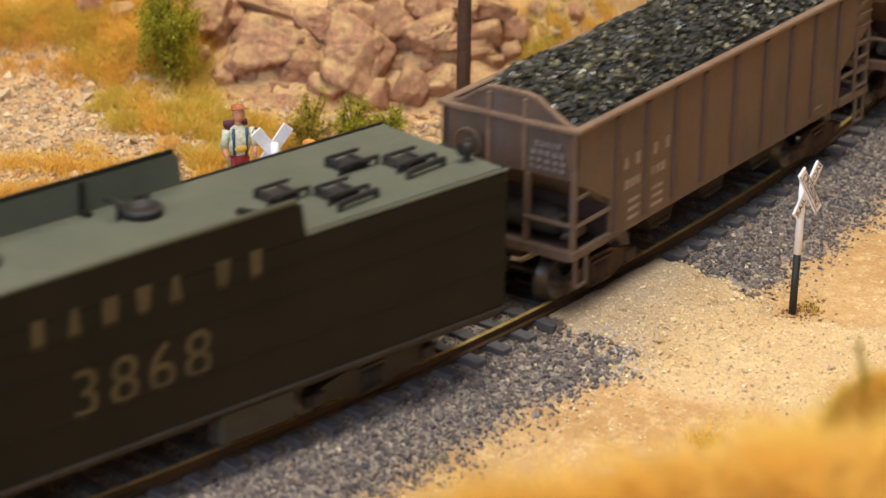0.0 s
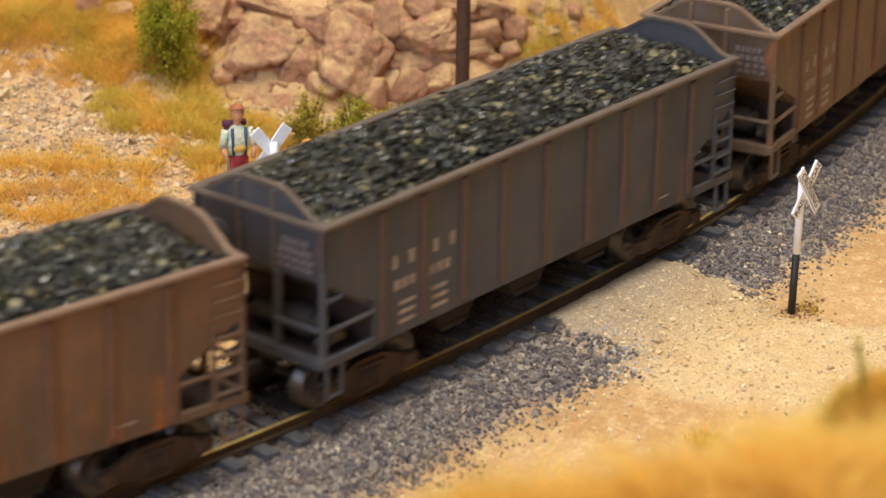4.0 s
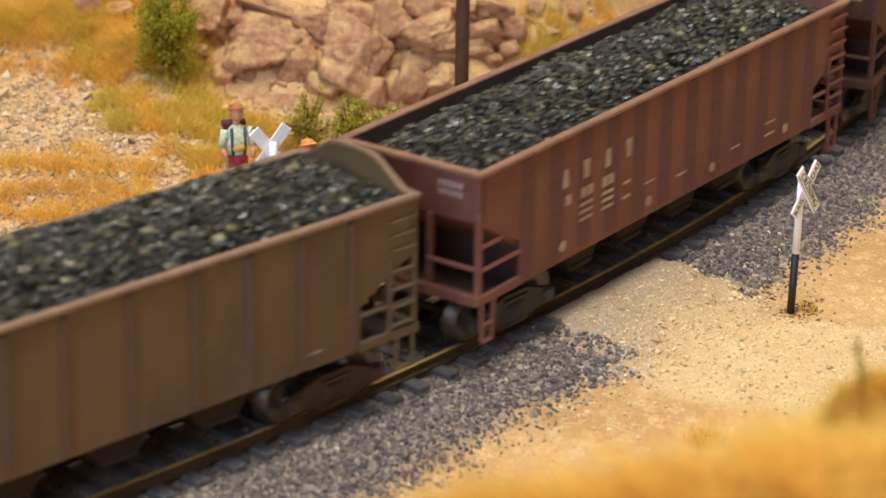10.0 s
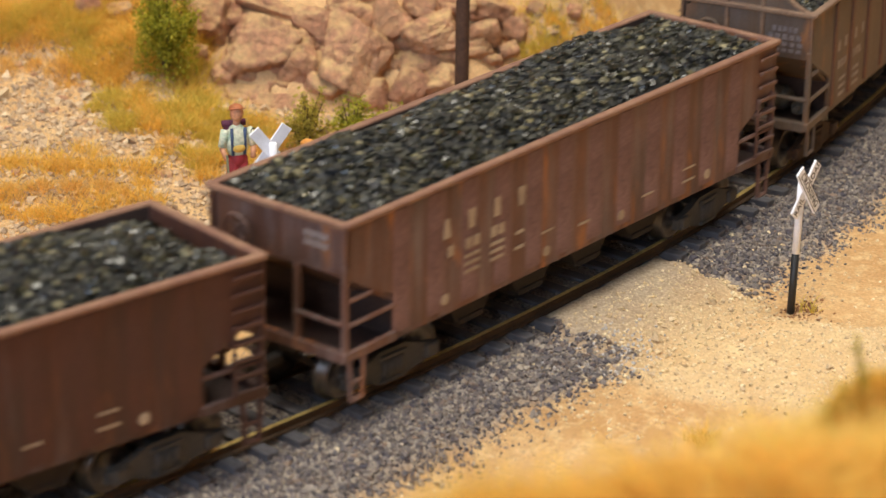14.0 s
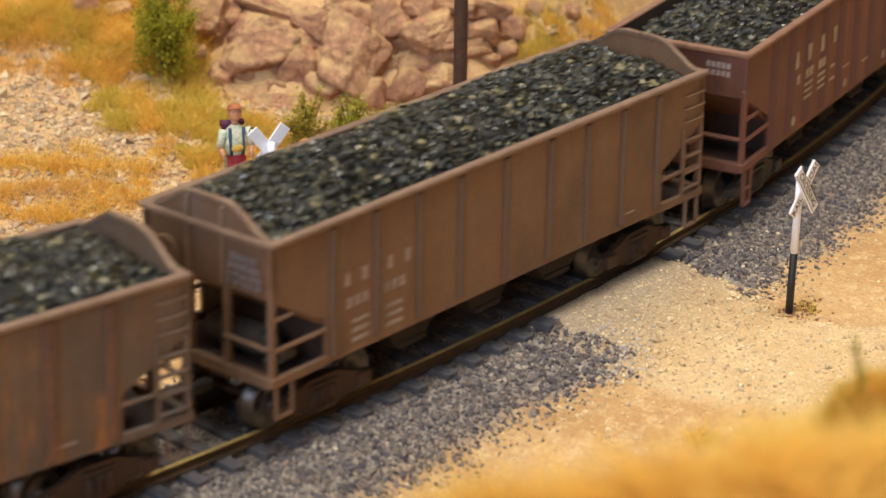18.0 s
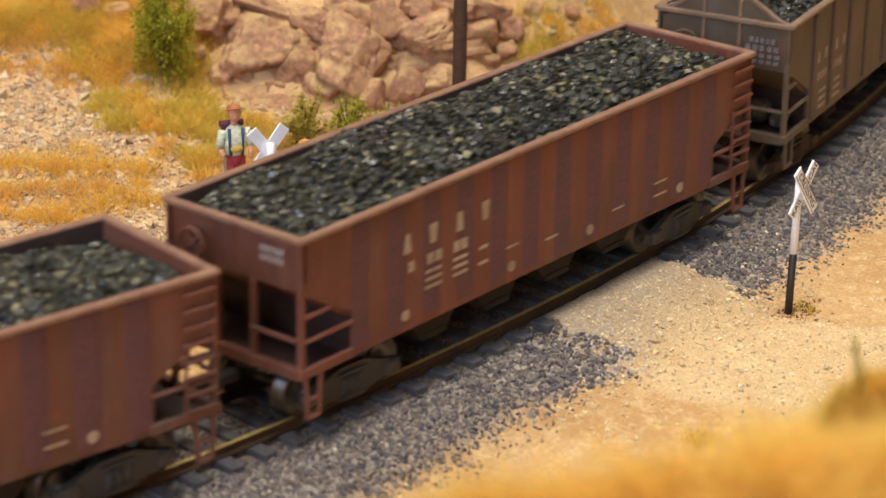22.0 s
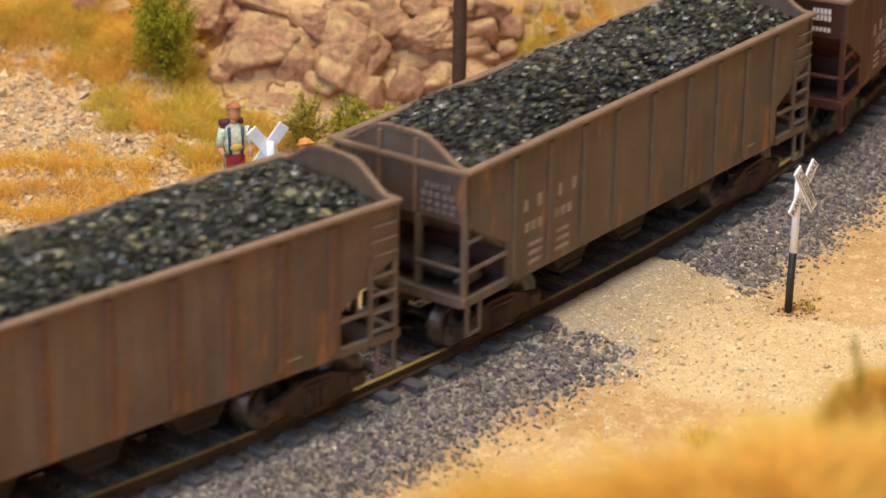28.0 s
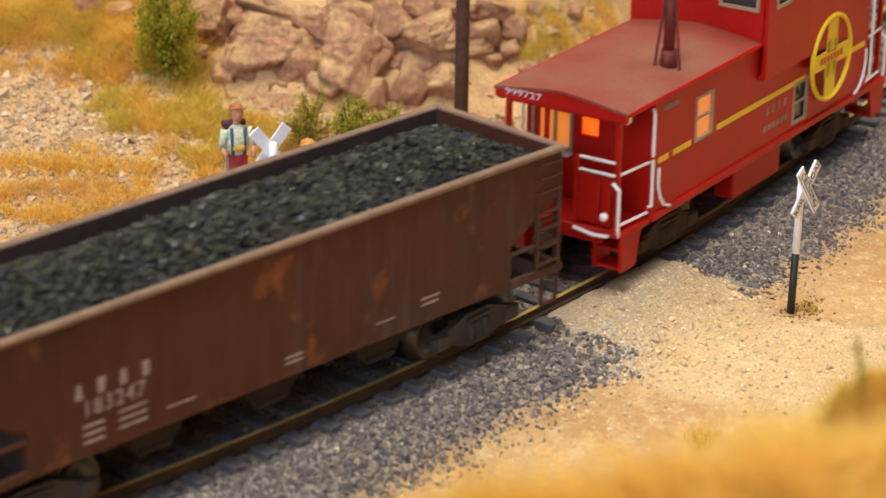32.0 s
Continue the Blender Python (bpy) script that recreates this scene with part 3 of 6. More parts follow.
# ---- the track ----
def rail(off, name, parent):
    """A flat-bottomed rail swept along the line."""
    prof = [(-1.0, -2.1), (1.0, -2.1), (1.0, -1.75), (0.28, -1.5), (0.28, -0.75), (0.5, -0.55), (0.5, -0.05), (0.4, 0.0), (-0.4, 0.0),
            (-0.5, -0.05), (-0.5, -0.55), (-0.28, -0.75), (-0.28, -1.5), (-1.0, -1.75)]
    ss = np.concatenate([np.arange(-3300, -300, 60), np.arange(-300, 700, 8), np.arange(700, 3500, 60)])
    n, v, f = len(prof), [], []
    for s in ss:
        for w, z in prof:
            x, y, h = on_track(s, off + w)
            v.append((x, y, z))
    mats = []
    for i in range(len(ss) - 1):
        for j in range(n):
            k = (j + 1) % n
            f.append((i * n + j, i * n + k, (i + 1) * n + k, (i + 1) * n + j))
            mats.append(1 if j in (6, 7, 8) else 0)
    ob = merged(v, f, name, [RAIL_RUST, STEEL_TOP], parent)
    ob.data.polygons.foreach_set("material_index", mats)
    bm = bmesh.new()
    bm.from_mesh(ob.data)
    bmesh.ops.recalc_face_normals(bm, faces=bm.faces)
    bm.to_mesh(ob.data)
    bm.free()


track = tagged(empty("track"), "single railway track with rusty rails on grey ballast", "track", kind="structure")
rail(-8.75, "rail", track)
rail(8.75, "rail", track)


def build_ballast():
    rng = np.random.RandomState(3)
    n = 105000
    s = rng.uniform(-150, 330, n)
    off = np.where(rng.rand(n) < 0.62, -rng.uniform(9, 46, n), rng.uniform(-9, 34, n))
    x, y, h = on_track(s, off)
    road = from_road(x, y)
    a = np.abs(off)
    edge = a + field(x, y, 9, 5) * 5 + field(x, y, 3.5, 6) * 3
    keep = rng.rand(n) < np.where(edge < 28, 1.0, np.clip(1 - (edge - 28) / 16, 0, 1) ** 3 * 0.8)
    keep &= (road + field(x, y, 6, 21) * 14 > 24) | ((a < 7) & (rng.rand(n) < 0.5))
    keep &= ~((a > 7.4) & (a < 10.2))
    x, y = x[keep], y[keep]
    z, _ = land(x, y)
    size = rng.gamma(5.0, 0.085, len(x)).clip(0.2, 0.85) * np.where(a[keep] < 14.6, 0.75, 1) * np.where(a[keep] > 32, 0.75, 1)
    ob = lumps(rng, np.stack([x, y, z + size * 0.25], 1), size, "ballast", BALLAST, track, "loose grey broken-stone ballast")
    tagged(ob, kind="stuff")


build_ballast()


def build_gravel():
    rng = np.random.RandomState(4)
    n = 135000
    x, y = rng.uniform(-70, 170, n), rng.uniform(-110, 215, n)
    off, _ = from_track(x, y)
    z, soil = land(x, y)
    keep = rng.rand(n) < np.clip(soil[:, 0] * 0.95 + 0.10 + 0.62 * (off > 60) - soil[:, 2], 0.04, 1) * (1 - 0.8 * soil[:, 1])
    keep &= np.abs(off) > 15
    x, y, z = x[keep], y[keep], z[keep]
    back = off[keep] > 0
    size = rng.gamma(1.7, 0.11, len(x)).clip(0.09, 0.75) * np.where(back, 2.1, 1.0)
    for side_, name, mat_, words in ((~back, "gravel", PEBBLE, "pale tan gravel and small stones on the road"),
                                     (back, "scree", SCREE, "brown stony scree below the rocks")):
        at = np.stack([x, y, z + size * 0.2], 1)[side_]
        tagged(lumps(rng, at, size[side_], name, mat_), words, "gravel", kind="stuff")
    # pale stones strewn along the edge of the ballast
    k = 2800
    s, off = rng.uniform(-60, 200, k), -rng.normal(31, 7, k)
    px, py, _ = on_track(s, off)
    ok = from_road(px, py) + field(px, py, 9, 22) * 30 < 46
    px, py = px[ok], py[ok]
    zz, _ = land(px, py)
    r = rng.gamma(2.2, 0.13, len(px)).clip(0.12, 0.75)
    tagged(lumps(rng, np.stack([px, py, zz + r * 0.3], 1), r, "gravel", PEBBLE), "pale stones strewn along the edge of the ballast", "gravel", kind="stuff")
    q = rng.normal(size=(260, 2)) * (5.5, 4.0) + (22.0, -27.5)
    zz, _ = land(q[:, 0], q[:, 1])
    r = rng.uniform(0.14, 0.5, 260)
    tagged(lumps(rng, np.concatenate([q, zz[:, None] + r[:, None] * 0.3], 1), r, "gravel", CHIPS), "light grey stone chips at the end of the ballast", "gravel", kind="stuff")
    q = rng.normal(size=(150, 2)) * (3.0, 2.4) + (70.5, -40.5)
    zz, _ = land(q[:, 0], q[:, 1])
    r = rng.uniform(0.15, 0.5, 150)
    tagged(lumps(rng, np.concatenate([q, zz[:, None] + r[:, None] * 0.3], 1), r, "dirt", DIRT), "reddish-brown dirt heaped round the sign post", "dirt", kind="stuff")


build_gravel()


def lone_stones():
    rng = np.random.RandomState(9)
    for px, py, r in ((31.5, -30.5, 1.35), (20, -38, 0.9), (48, -62, 1.0), (70, -38, 0.8), (88, -52, 1.3), (99, -60, 1.1), (31, 168, 2.2),
                      (44, 152, 1.8), (10, 120, 1.6), (24, 140, 1.5), (58, -29, 0.8), (27, -55, 0.8)):
        z, _ = land(np.array([px]), np.array([py]))
        ob = lumps(rng, np.array([[px, py, z[0] + r * 0.35]]), [r], "stone", PEBBLE)
        tagged(ob, "pale cream stone lying on the gravel", "stone", group="stones on the gravel")


lone_stones()


# ---- grass ----
def blades(rng, at, length, width, lean, name, material, label):
    n = len(at)
    ang, tip = rng.uniform(0, 2 * math.pi, n), rng.uniform(0, 2 * math.pi, n)
    ln = length * rng.uniform(0.55, 1.15, n)
    side = np.stack([np.cos(ang), np.sin(ang), np.zeros(n)], 1) * (width * rng.uniform(0.6, 1.3, n))[:, None]
    out = np.stack([np.cos(tip), np.sin(tip), np.zeros(n)], 1) * (ln * lean * rng.uniform(0.1, 1, n))[:, None]
    up = np.stack([np.zeros(n), np.zeros(n), ln], 1)
    p = np.asarray(at)
    v = np.stack([p - side, p + side, p + out * 0.4 + up * 0.55 - side * 0.7, p + out * 0.4 + up * 0.55 + side * 0.7, p + out + up * 0.96], 1)
    k = np.arange(n)[:, None] * 5
    f = np.concatenate([(k + np.array([[0, 1, 3, 2]])).tolist(), ], 0).tolist() + (k + np.array([[2, 3, 4]])).tolist()
    ob = merged(v.reshape(-1, 3), f, name, material)
    return tagged(ob, label, "grass", kind="stuff")


# cushions of grass: across, along the sight, radius
ORANGE_PADS = [(-101.7, 664.6, 3.9), (-107.1, 656.0, 3.5), (-95.1, 657.3, 3.5), (-91.2, 661.7, 3.1), (-96.1, 648.0, 4.4), (-94.7, 642.2, 2.1), (-110.4, 648.6, 3.1),
               (-78.8, 648.5, 3.0), (-103.3, 650.3, 2.2), (-97.8, 574.1, 3.7), (-91.5, 576.5, 3.9), (-88.2, 588.6, 3.3), (-84.1, 577.2, 4.4), (-78.0, 579.8, 4.0),
               (-73.3, 577.9, 3.5), (-65.2, 607.1, 3.3), (-45.6, 625.8, 2.3)]
AMBER_PADS = [(-111.7, 663.9, 3.5), (-98.1, 666.9, 2.8), (-104.6, 659.4, 3.1), (-86.2, 655.5, 3.2), (-84.6, 647.2, 3.2), (-75.5, 640.7, 2.6), (-70.1, 615.7, 4.4),
              (-100.3, 590.3, 2.6), (-67.0, 601.7, 2.3), (-69.5, 584.4, 2.6), (-84.0, 566.0, 3.0), (-91.6, 565.6, 3.5), (-97.9, 566.0, 2.6), (-39.5, 622.7, 2.1),
              (31.4, 676.1, 3.5), (37.0, 684.8, 3.0), (28.5, 678.6, 3.0), (42.7, 694.1, 3.5), (40.9, 686.8, 2.6)]
OLIVE_PADS = [(-81.6, 633.0, 4.4), (-77.8, 618.0, 4.8), (-66.9, 624.5, 5.3), (-59.6, 635.7, 4.4), (-87.4, 646.3, 3.2), (-62.1, 618.2, 3.9), (-85.7, 626.3, 2.6),
              (-60.8, 603.6, 3.0), (-56.3, 613.3, 3.5), (-58.2, 596.7, 2.5), (-54.4, 624.1, 3.2), (25.4, 671.8, 4.2), (21.1, 672.1, 3.0)]



def cushions(rng, pads, material, label):
    """Fuzzy domes of short blades that splay outwards."""
    v = []
    for along, back, r in pads:
        x0, y0 = 0.768 * back + 0.64 * along - 386, 0.64 * back - 0.768 * along - 321
        n = int(100 + 24 * r * r)
        a, d = rng.uniform(0, 2 * math.pi, n), r * np.sqrt(rng.rand(n)) * (1 + 0.25 * rng.normal(size=n))
        x, y = x0 + np.cos(a) * d, y0 + np.sin(a) * d
        z, _ = land(x, y)
        rise = 0.5 * r * np.clip(1 - (d / r) ** 2, 0, 1) * rng.uniform(0.2, 1.0, n)
        p = np.stack([x, y, z + rise - 0.2], 1)
        out = np.stack([np.cos(a) * d / r, np.sin(a) * d / r, np.full(n, 0.75)], 1) + rng.normal(size=(n, 3)) * 0.35
        out *= (rng.uniform(1.4, 3.0, n) * (0.55 + 0.10 * r))[:, None] / np.linalg.norm(out, axis=1)[:, None]
        w = rng.uniform(0, 2 * math.pi, n)
        side = np.stack([np.cos(w), np.sin(w), np.zeros(n)], 1) * 0.13
        v.extend(np.stack([p - side, p + side, p + out], 1))
    v = np.array(v)
    f = np.arange(len(v) * 3).reshape(-1, 3)
    tagged(merged(v.reshape(-1, 3), f.tolist(), "grass", material), label, "grass", kind="stuff")


def tuft_points(rng, tufts):
    pts = []
    for x, y, r, n in tufts:
        q = rng.normal(size=(n, 2)) * r * 0.5
        pts.append(np.stack([x + q[:, 0], y + q[:, 1]], 1))
    p = np.concatenate(pts)
    z, _ = land(p[:, 0], p[:, 1])
    return np.concatenate([p, z[:, None] - 0.3], 1)


def grasses():
    rng = np.random.RandomState(12)
    olive = [(46, 143, 6, 300), (48, 121, 6, 420), (56, 128, 7, 380), (38, 132, 5, 220), (60, 118, 6, 360), (66, 136, 7, 330), (52, 112, 5, 260),
             (45, 104, 5, 260), (40, 107, 4, 200), (62, 108, 5, 180), (75, 148, 7, 240)]
    olive += [(150 + i * 9 - 4 * (i % 2), 88 + i * 3 + 7 * (i % 3), 8, 260) for i in range(5)]
    amber = [(x + rng.normal() * 5, y + rng.normal() * 5, 3.4, 190) for x, y, r, n in olive[:11] for _ in range(2)]
    for i in range(620):
        far, side = rng.uniform(612, 760), rng.uniform(-140, -62)
        u, v = 0.768 * far + 0.64 * side - 386, 0.64 * far - 0.768 * side - 321
        lush = field(u, v, 22, 51) + 0.5 * ramp(far, 636, 660) - 0.16 * (far < 640)
        if lush > 0.22:
            (amber if rng.rand() < 0.74 else olive).append((u, v, rng.uniform(3.2, 6.5), int(rng.uniform(180, 340))))
    amber += [(9, 125, 6, 420), (16, 118, 6, 360), (24, 112, 5, 240), (2, 133, 6, 320), (-6, 140, 6, 260), (-4, 108, 5, 240), (4, 104, 5, 240),
              (13, 100, 5, 220), (20, 127, 4, 120), (-10, 124, 5, 200), (-14, 150, 6, 240), (3, -62, 1.6, 110), (4, -80, 1.5, 40)]
    blades(rng, tuft_points(rng, olive), 4.8, 0.13, 1.7, "grass", OLIVE, "olive-yellow tufts of static grass below the rocks")
    blades(rng, tuft_points(rng, amber), 4.0, 0.13, 1.8, "grass", AMBER, "amber dry grass on the desert slope")
    cushions(rng, ORANGE_PADS, RUSSET, "orange cushions of dry grass on the slope")
    cushions(rng, AMBER_PADS, AMBER, "amber cushions of dry grass on the slope")
    cushions(rng, OLIVE_PADS, OLIVE, "olive cushions of dry grass on the slope")
    near = [[], [], [], []]
    for i in range(300):
        far, side = rng.normal(250, 16), rng.uniform(-45, 110)
        u, v = 0.768 * far + 0.64 * side - 386, 0.64 * far - 0.768 * side - 321
        q = field(u, v, 13, 61)
        if side < 26 + 10 * q:                    # yellow and olive at one end of the bank
            kind_of = 2 if q > 0.10 else 3
        elif far > 258 + 8 * q:                   # olive along its far edge
            kind_of = 2
        else:                                     # orange on top, pale in the hollows
            kind_of = 1 if far > 249 + 34 * q else 0
        near[kind_of].append((u, v, 6, 95))
    blades(rng, tuft_points(rng, near[0]), 5.5, 0.24, 1.9, "grass", STRAW, "straw-yellow grass on the foreground bank")
    blades(rng, tuft_points(rng, near[1]), 5.0, 0.24, 2.0, "grass", ORANGE, "orange dry grass on the foreground bank")
    blades(rng, tuft_points(rng, near[2]), 6.5, 0.24, 1.6, "grass", OLIVE, "olive dry grass on the foreground bank")
    blades(rng, tuft_points(rng, near[3]), 6.0, 0.24, 1.8, "grass", AMBER, "yellow dry grass on the foreground bank")
    mid, pale = [(3, -62, 3.0, 60), (71, -42, 2.0, 22)], []
    for i in range(100):
        far, side = rng.normal(330, 9), rng.uniform(30, 75)
        (mid if rng.rand() < 0.28 else pale).append((0.768 * far + 0.64 * side - 386, 0.64 * far - 0.768 * side - 321, 4, 260))
    blades(rng, tuft_points(rng, pale), 3.6, 0.15, 1.3, "grass", AMBER, "yellow dry grass on the nearer rise")
    blades(rng, tuft_points(rng, mid), 3.6, 0.15, 1.3, "grass", OLIVE, "short dry grass beside the gravel road")


grasses()


# ---- rolling stock ----
WHEEL_R = 4.9


def build_truck(parent, x, frame_mat, base=21.0):
    """A freight truck: two side frames, a bolster, two wheelsets."""
    tr = empty("truck")
    tr.parent = parent
    tr.matrix_basis = mm(x, 0, 0)
    b = base / 2
    for sy in (-1, 1):
        bm = bmesh.new()
        outer = [(-b - 2.6, 5.6), (-b + 2.2, 6.6), (-3.6, 8.3), (3.6, 8.3), (b - 2.2, 6.6), (b + 2.6, 5.6), (b + 2.6, 3.4), (b - 1.8, 3.2), (3.4, 1.5),
                 (-3.4, 1.5), (-b + 1.8, 3.2), (-b - 2.6, 3.4)]
        plate(bm, outer, "y", sy * 11.3, sy * 12.7)
        for dx in (-b, b):
            box(bm, (dx, sy * 12.9, 4.6), (3.4, 1.3, 2.8), 0.3)
        for dx in (-2.0, 0, 2.0):
            rod(bm, (dx, sy * 12.6, 2.4), (dx, sy * 12.6, 6.3), 0.85, 8)
        box(bm, (0, sy * 12.6, 6.9), (7.2, 1.4, 0.9), 0.15)
        box(bm, (0, sy * 12.6, 2.0), (6.4, 1.4, 0.8), 0.15)
        link("side_frame", bm, frame_mat, tr)
    bm = bmesh.new()
    box(bm, (0, 0, 6.6), (5.0, 22.8, 2.6), 0.4)
    rod(bm, (0, 0, 7.8), (0, 0, 10.2), 3.0, 12)
    link("bolster", bm, frame_mat, tr)
    for dx in (-b, b):
        bm = bmesh.new()
        for sy in (-1, 1):
            prof = [(1.0, sy * 5.9), (3.6, sy * 6.6), (4.3, sy * 6.4), (5.5, sy * 6.7), (5.5, sy * 7.35), (WHEEL_R, sy * 7.7), (WHEEL_R - 0.05, sy * 9.6),
                    (4.2, sy * 9.7), (3.7, sy * 9.2), (1.6, sy * 9.0), (1.3, sy * 9.9), (0.9, sy * 9.9)]
            lathe(bm, prof, 24)
        rod(bm, (0, -10.6, 0), (0, 10.6, 0), 0.9, 8)
        ws = link("wheelset", bm, [TREAD], tr, "dark steel wheels on an axle", mm(dx, 0, WHEEL_R))
    return tr


def coupler(parent, x, sx, z=9.0):
    bm = bmesh.new()
    box(bm, (x, 0, z), (6.0, 2.2, 2.2), 0.3)
    box(bm, (x + sx * 4.0, 0.6, z), (3.4, 3.0, 3.2), 0.6)
    rod(bm, (x + sx * 3.0, 0.4, z - 2), (x + sx * 3.0, 0.4, z - 4.5), 0.35)
    link("coupler", bm, IRON, parent)


def bars(bm, rows, y, depth=0.07):
    """Marks of paint on a side wall: rows of (x, z, width, height)."""
    for x, z, w, h in rows:
        box(bm, (x, y, z), (w, depth, h))


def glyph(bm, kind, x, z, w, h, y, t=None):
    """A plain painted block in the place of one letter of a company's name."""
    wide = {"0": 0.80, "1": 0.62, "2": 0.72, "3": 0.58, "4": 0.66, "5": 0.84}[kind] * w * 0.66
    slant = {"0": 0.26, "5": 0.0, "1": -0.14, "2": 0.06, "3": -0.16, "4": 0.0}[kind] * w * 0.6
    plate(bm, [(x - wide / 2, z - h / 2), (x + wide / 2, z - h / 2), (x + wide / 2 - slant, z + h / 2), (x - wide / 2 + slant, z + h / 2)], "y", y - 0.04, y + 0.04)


def coal_heap(rng, L, W, edge, mid, end_edge, parent, stones, coal=None):
    """A heap of coal in the hold: lumps over a dark bed."""
    def height(x, y):
        u, v = np.abs(x) / (L / 2), np.abs(y) / (W / 2)
        h = edge + (mid - edge) * (1 - v ** 2.2) * (1 - u ** 5)
        h = h + (end_edge - edge) * u ** 6
        return h + field(x + 60 * mid, y, 17, 31) * 3.0 + field(x, y + 40 * mid, 6, 32) * 1.6
    gx, gy = np.linspace(-L / 2, L / 2, 56), np.linspace(-W / 2, W / 2, 16)
    X, Y = np.meshgrid(gx, gy)
    Z = height(X, Y) - 0.35
    i = np.arange(X.size).reshape(X.shape)
    f = np.stack([i[:-1, :-1], i[:-1, 1:], i[1:, 1:], i[1:, :-1]], -1).reshape(-1, 4).tolist()
    bed = merged(np.stack([X, Y, Z], -1).reshape(-1, 3), f, "coal_bed", COAL_BED, parent)
    x, y = rng.uniform(-L / 2 + 0.4, L / 2 - 0.4, stones), rng.uniform(-W / 2 + 0.4, W / 2 - 0.4, stones)
    size = rng.gamma(5.0, 0.094, stones).clip(0.24, 1.0)
    ob = lumps(rng, np.stack([x, y, height(x, y) + rng.uniform(-0.2, 0.35, stones)], 1), size, "coal", coal or COAL, parent, "heap of dull black coal lumps" if coal else "heap of glossy black coal lumps",
               shape="cube", flat=0.7)
    tagged(ob, kind="stuff")
    return ("coal_bed", bed.data, ""), ("coal", ob.data, ob["label"])


